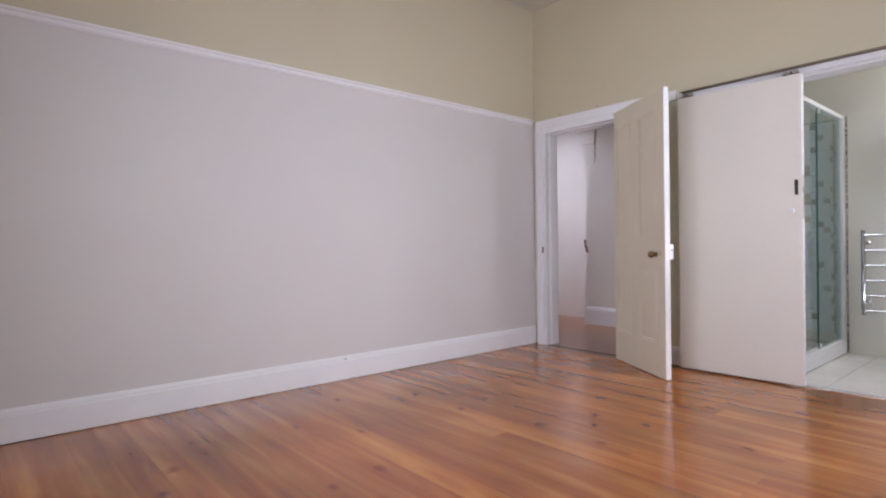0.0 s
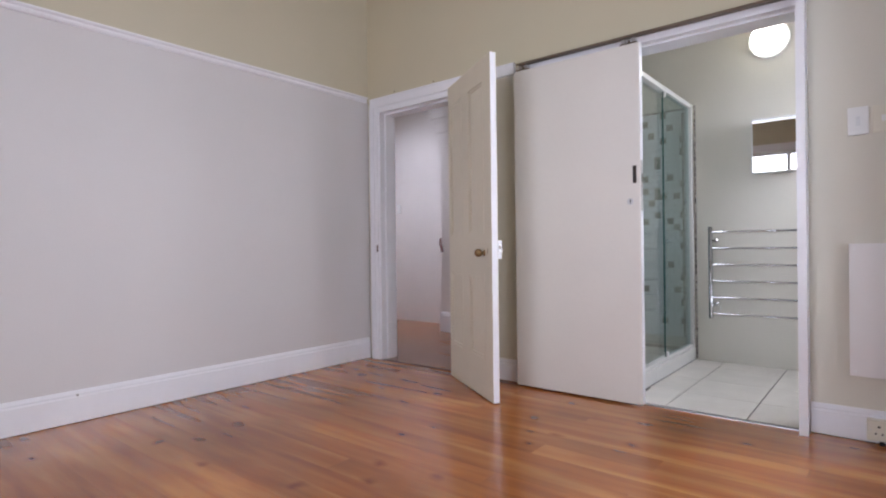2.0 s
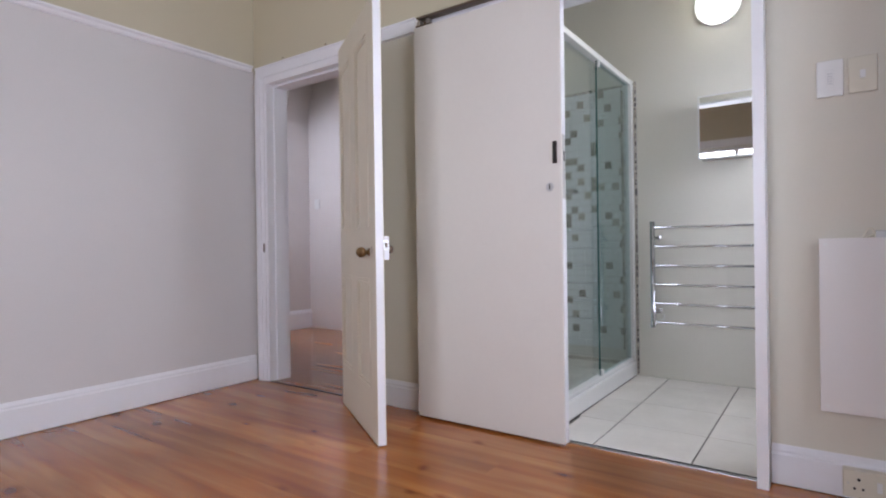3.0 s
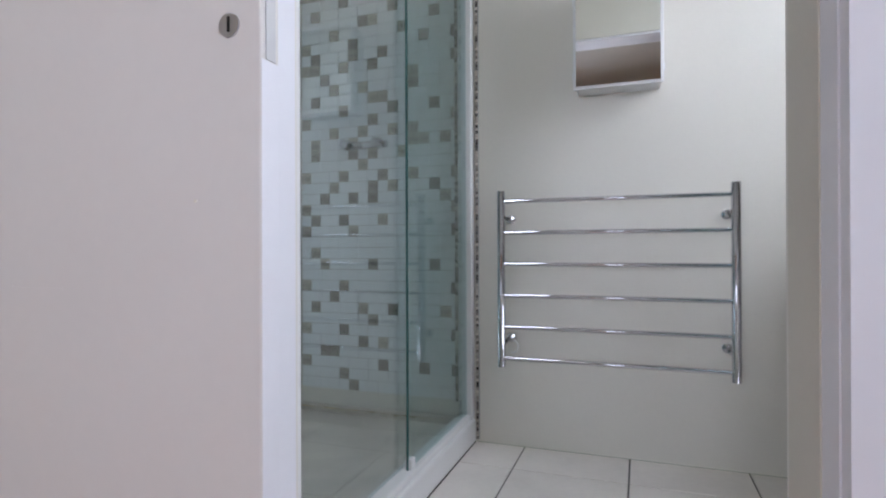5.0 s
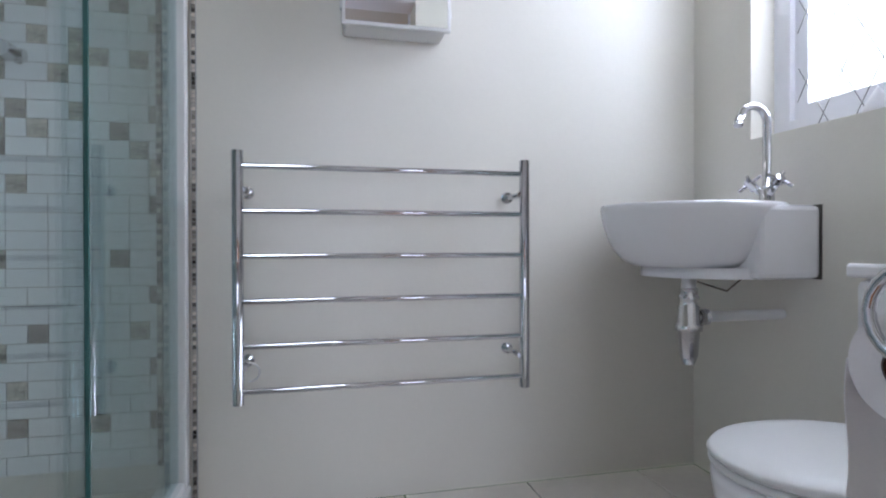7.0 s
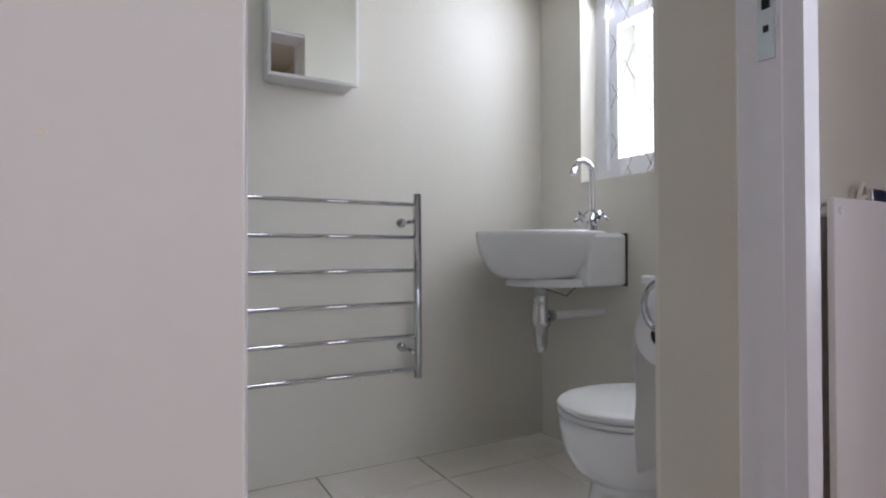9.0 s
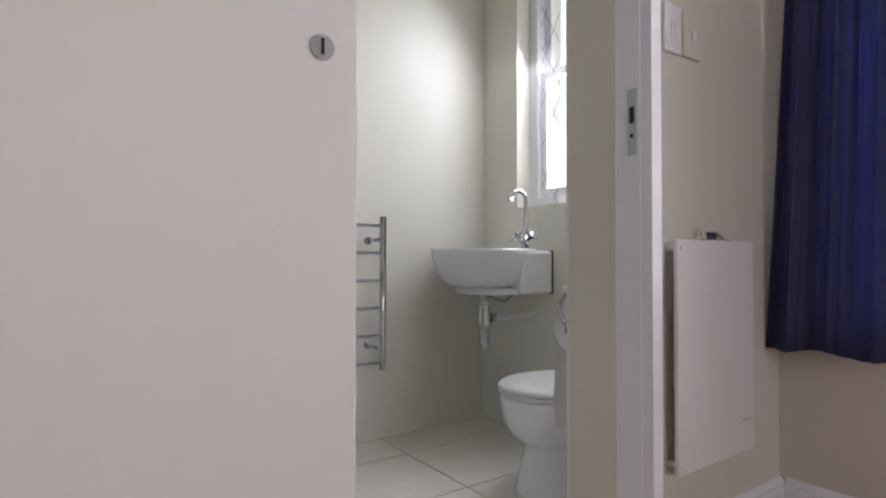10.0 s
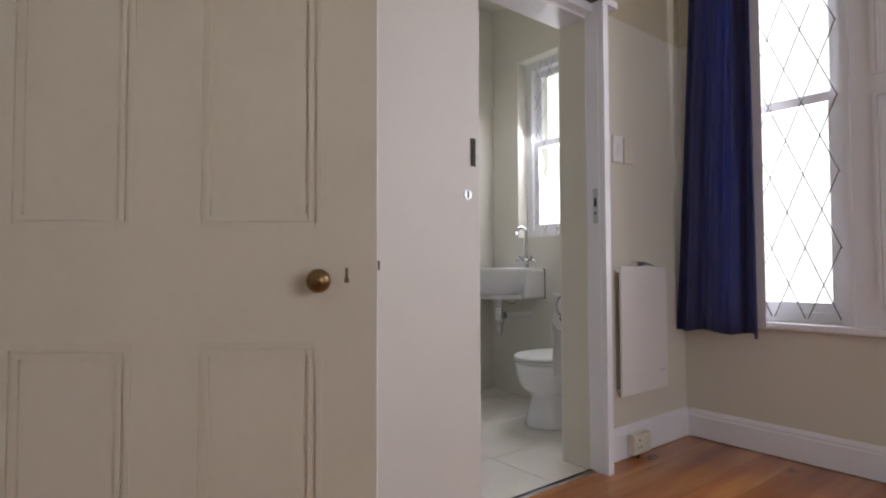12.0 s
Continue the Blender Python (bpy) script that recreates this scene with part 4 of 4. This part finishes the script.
# ---- outside ----
SKYGLOW = bpy.data.materials.new("bright_overcast_distance")
SKYGLOW.use_nodes = True
_b = SKYGLOW.node_tree.nodes["Principled BSDF"]
_b.inputs["Base Color"].default_value = (.8, .8, .8, 1)
_b.inputs["Emission Color"].default_value = (0.96, 0.97, 1.03, 1)
_b.inputs["Emission Strength"].default_value = 2.2
setting("backdrop", boxes((14, 14.1, -30, 30, -.6, 22)), SKYGLOW, "bright hazy overcast distance outside the windows", "sky")
setting("ground", boxes((-300, 300, -300, 300, -1.2, -.6)), GRASS, "grass lawn outside the house", "ground")


def neighbour():
    t = thing("neighbour_house", (2, -12, -.6), "pale plastered neighbouring house with a corrugated iron roof", "house")
    put("walls", boxes((-6, 10, -16, -9, -.6, 2.45)), HOUSEWALL, t)
    bm = bmesh.new()
    n = 120
    rings = []
    for i in range(n + 1):
        x = -6.5 + 17 * i / n
        d = .05 * math.sin(i * math.pi / 2)
        rings.append([(x, -8.6, 2.5 + d), (x, -12.5, 4.8 + d), (x, -16.4, 2.5 + d), (x, -16.4, 2.4 + d), (x, -12.5, 4.7 + d), (x, -8.6, 2.4 + d)])
    loft(bm, rings, True, True, smooth=False)
    put("roof", bm, ROOFTIN, t, "grey corrugated iron roof")


neighbour()

# ---- floors, boards and tiles last ----
base = setting("floor", boxes((-.0, W, S, -.012, -.08, -.0015), (DX0 - .04, DX1 + .02, -.012, .15, -.08, -.0015), (-3.0, 1.15, .15, 1.95, -.08, -.0015)), SLAB, "polished orange pine floorboards over dark joists", "floor")
rng = random.Random(4)


def board(x0, x1, y0, y1):
    bm = bmesh.new()
    box(bm, 0, x1 - x0 - .0003, 0, y1 - y0 - .0002, -.02, 0)
    ob = part("floorboard", bm, WOOD, base)
    ob.location = (x0, y0, 0)


bw = .135
y = -.012
while y > S:
    y0 = max(S, y - bw)
    x = 0
    while x < W - .01:
        nx = x + rng.choice((1.6, 2.2, 2.7, 4.1, 4.1))
        if nx > W - .6:
            nx = W
        board(x, nx, y0, y)
        x = nx
    y -= bw
y = .15
board(DX0 - .035, DX1 + .015, -.012, .07)
board(DX0 - .035, DX1 + .015, .07, .15)
while y < 1.94:
    board(-3.0, 1.15, y, min(1.95, y + bw))
    y += bw

tb = setting("bathroom_floor", boxes((1.30, BX, .001, BY, -.08, -.006), (OX0 - .02, OX1, -.008, .001, -.08, -.006)), GROUT, "off-white glazed ceramic floor tiles with dark grout", "floor")
xs = [2.025, 2.445, 2.865, 3.285, 3.705, BX]
ys = [-.008, .395, .815, 1.258, BY]
for i in range(5):
    for j in range(4):
        a, b = xs[i] + .003, xs[i + 1] - .003
        c, d = ys[j] + .003, ys[j + 1] - .003
        if i == 0:
            a = 2.247 if j == 0 else 2.233
        pieces = [(a, b, c, d)]
        if j == 0 and i == 2:
            pieces = [(a, OX1 - .001, c, d), (OX1 - .001, b, .162, d)]
        elif j == 0 and i > 2:
            pieces = [(a, b, .162, d)]
        for q in pieces:
            bm = bmesh.new()
            box(bm, *q, -.006, 0, bevel=.0012, seg=1)
            part("floor_tile", bm, TILE, tb)

# shower wall tiles: a grid of small squares, some of them printed stone
SQX, SQZ = .0512, .0518
PATTERN = """
....#.......#..
.#.......#.....
......##.....#.
...#......#....
#....#......#..
.#...#..#......
##..#..#.......
..#........#...
...#..#....#...
.#.....##......
....#....#...#.
#......#.......
...#..#..#.#...
.#...#.....##.#
.#...#.#..#....
......#........
#...#...#..#...
...#...#.#...#.
..#..#.#......#
#..............
.#..#...#......
#....#.........
...............
.#.............
..#....#.....#.
...............
#...#..........
...#...........
.#....#..#....#
.......#.......
#...#..........
......#.#......
..##...........
#.......#...#..
....#..........
.....#.........
""".split()


def tiled(name, origin, along, out, cols, label, flip=False):
    t = setting(name, bmesh.new(), WHITEGROUT, label, "wall tiles")
    o, a, nrm = Vector(origin), Vector(along), Vector(out)
    w, h = cols * SQX, len(PATTERN) * SQZ
    cs = [o, o + a * w, o + a * w + nrm * .006, o + nrm * .006]
    bm = bmesh.new()
    loft(bm, [[c + Vector((0, 0, z)) for c in cs] for z in (0, h)], True, True, smooth=False)
    bm.to_mesh(t.data)
    bm.free()

    def sq(width):
        bm = bmesh.new()
        c0, c1 = a * .0012, a * (SQX * width - .0012)
        q = [c0, c1, c1 + nrm * .004, c0 + nrm * .004]
        loft(bm, [[c + Vector((0, 0, z)) for c in q] for z in (.0012, SQZ - .0012)], True, True, smooth=False)
        return bm

    stone, white = mesh("stone", sq(1), STONEMOS), bmesh.new()
    for r in range(len(PATTERN)):
        z = (len(PATTERN) - 1 - r) * SQZ
        line = PATTERN[r][::-1] if flip else PATTERN[r]
        c = 0
        while c < cols:
            p = o + a * (c * SQX) + nrm * .006 + Vector((0, 0, z))
            if line[c % 15] == "#":
                ob = new("mosaic_square", stone)
                ob.parent = t
                ob.location = p
                c += 1
                continue
            k = c
            while k < cols and line[k % 15] != "#" and k - c < 2:
                k += 1
            c0, c1 = a * .0012, a * (SQX * (k - c) - .0012)
            q = [p + u for u in (c0, c1, c1 + nrm * .004, c0 + nrm * .004)]
            loft_rings = [[u + Vector((0, 0, zz)) for u in q] for zz in (.0012, SQZ - .0012)]
            vs = [[white.verts.new(u) for u in rr] for rr in loft_rings]
            for e in range(4):
                white.faces.new((vs[0][e], vs[0][(e + 1) % 4], vs[1][(e + 1) % 4], vs[1][e]))
            white.faces.new(vs[1])
            white.faces.new(list(reversed(vs[0])))
            c = k
    bmesh.ops.recalc_face_normals(white, faces=white.faces)
    wt = part("white_tiles", white, MOSAIC, t)
    wt["kind"] = "stuff"
    return t


ZT = .172
tiled("shower_tiles_north", (1.3534, BY, ZT), (1, 0, 0), (0, -1, 0), 17, "white and stone mosaic tiles on the shower wall")
tiled("shower_tiles_west", (1.295, BY - .03, ZT), (0, -1, 0), (1, 0, 0), 25, "white and stone mosaic tiles on the shower side wall", True)

STRIPMOS = varied(material("tiny_mixed_mosaic", (0.36, 0.33, 0.29), 0.2, spread=0.3, scale=40, bump=0.0), 0.1, 1.9)


def strip(name, p0, step, n, size, out, label):
    t = setting(name, bmesh.new(), WHITEGROUT, label, "tile trim")
    bm = bmesh.new()
    a, b, nrm = Vector(p0), Vector(step), Vector(out)
    side = nrm.cross(b.normalized())
    loft(bm, [[a + b * n * s + side * u * (size / 2 + .002) + nrm * w for u, w in ((-1, 0), (1, 0), (1, .008), (-1, .008))] for s in (0, 1)], True, True, smooth=False)
    bm.to_mesh(t.data)
    bm.free()
    bm = bmesh.new()
    g = b.length * .42
    d = b.normalized()
    loft(bm, [[d * s * g + side * u * size / 2 + nrm * w for u, w in ((-1, 0), (1, 0), (1, .004), (-1, .004))] for s in (-1, 1)], True, True, smooth=False)
    me = mesh("chip", bm, STRIPMOS)
    for i in range(n):
        ob = new("mosaic_chip", me)
        ob.parent = t
        ob.location = a + b * (i + .5) + nrm * .008
    return t


strip("mosaic_strip", (2.2405, BY, .012), (0, 0, .0125), 164, .010, (0, -1, 0), "thin strip of tiny dark and pale mosaic chips edging the shower")
strip("mosaic_strip", (1.333, BY - .001, .17), (0, 0, .0155), 119, .018, (0, -1, 0), "thin strip of tiny mosaic chips in the shower corner")
strip("mosaic_strip", (2.150, BY - .011, .17), (0, 0, .0155), 119, .012, (0, -1, 0), "thin strip of tiny mosaic chips beside the shower post")
strip("mosaic_strip", (1.345, BY - .001, 2.046), (.0155, 0, 0), 57, .012, (0, -1, 0), "thin strip of tiny mosaic chips along the top of the tiles")
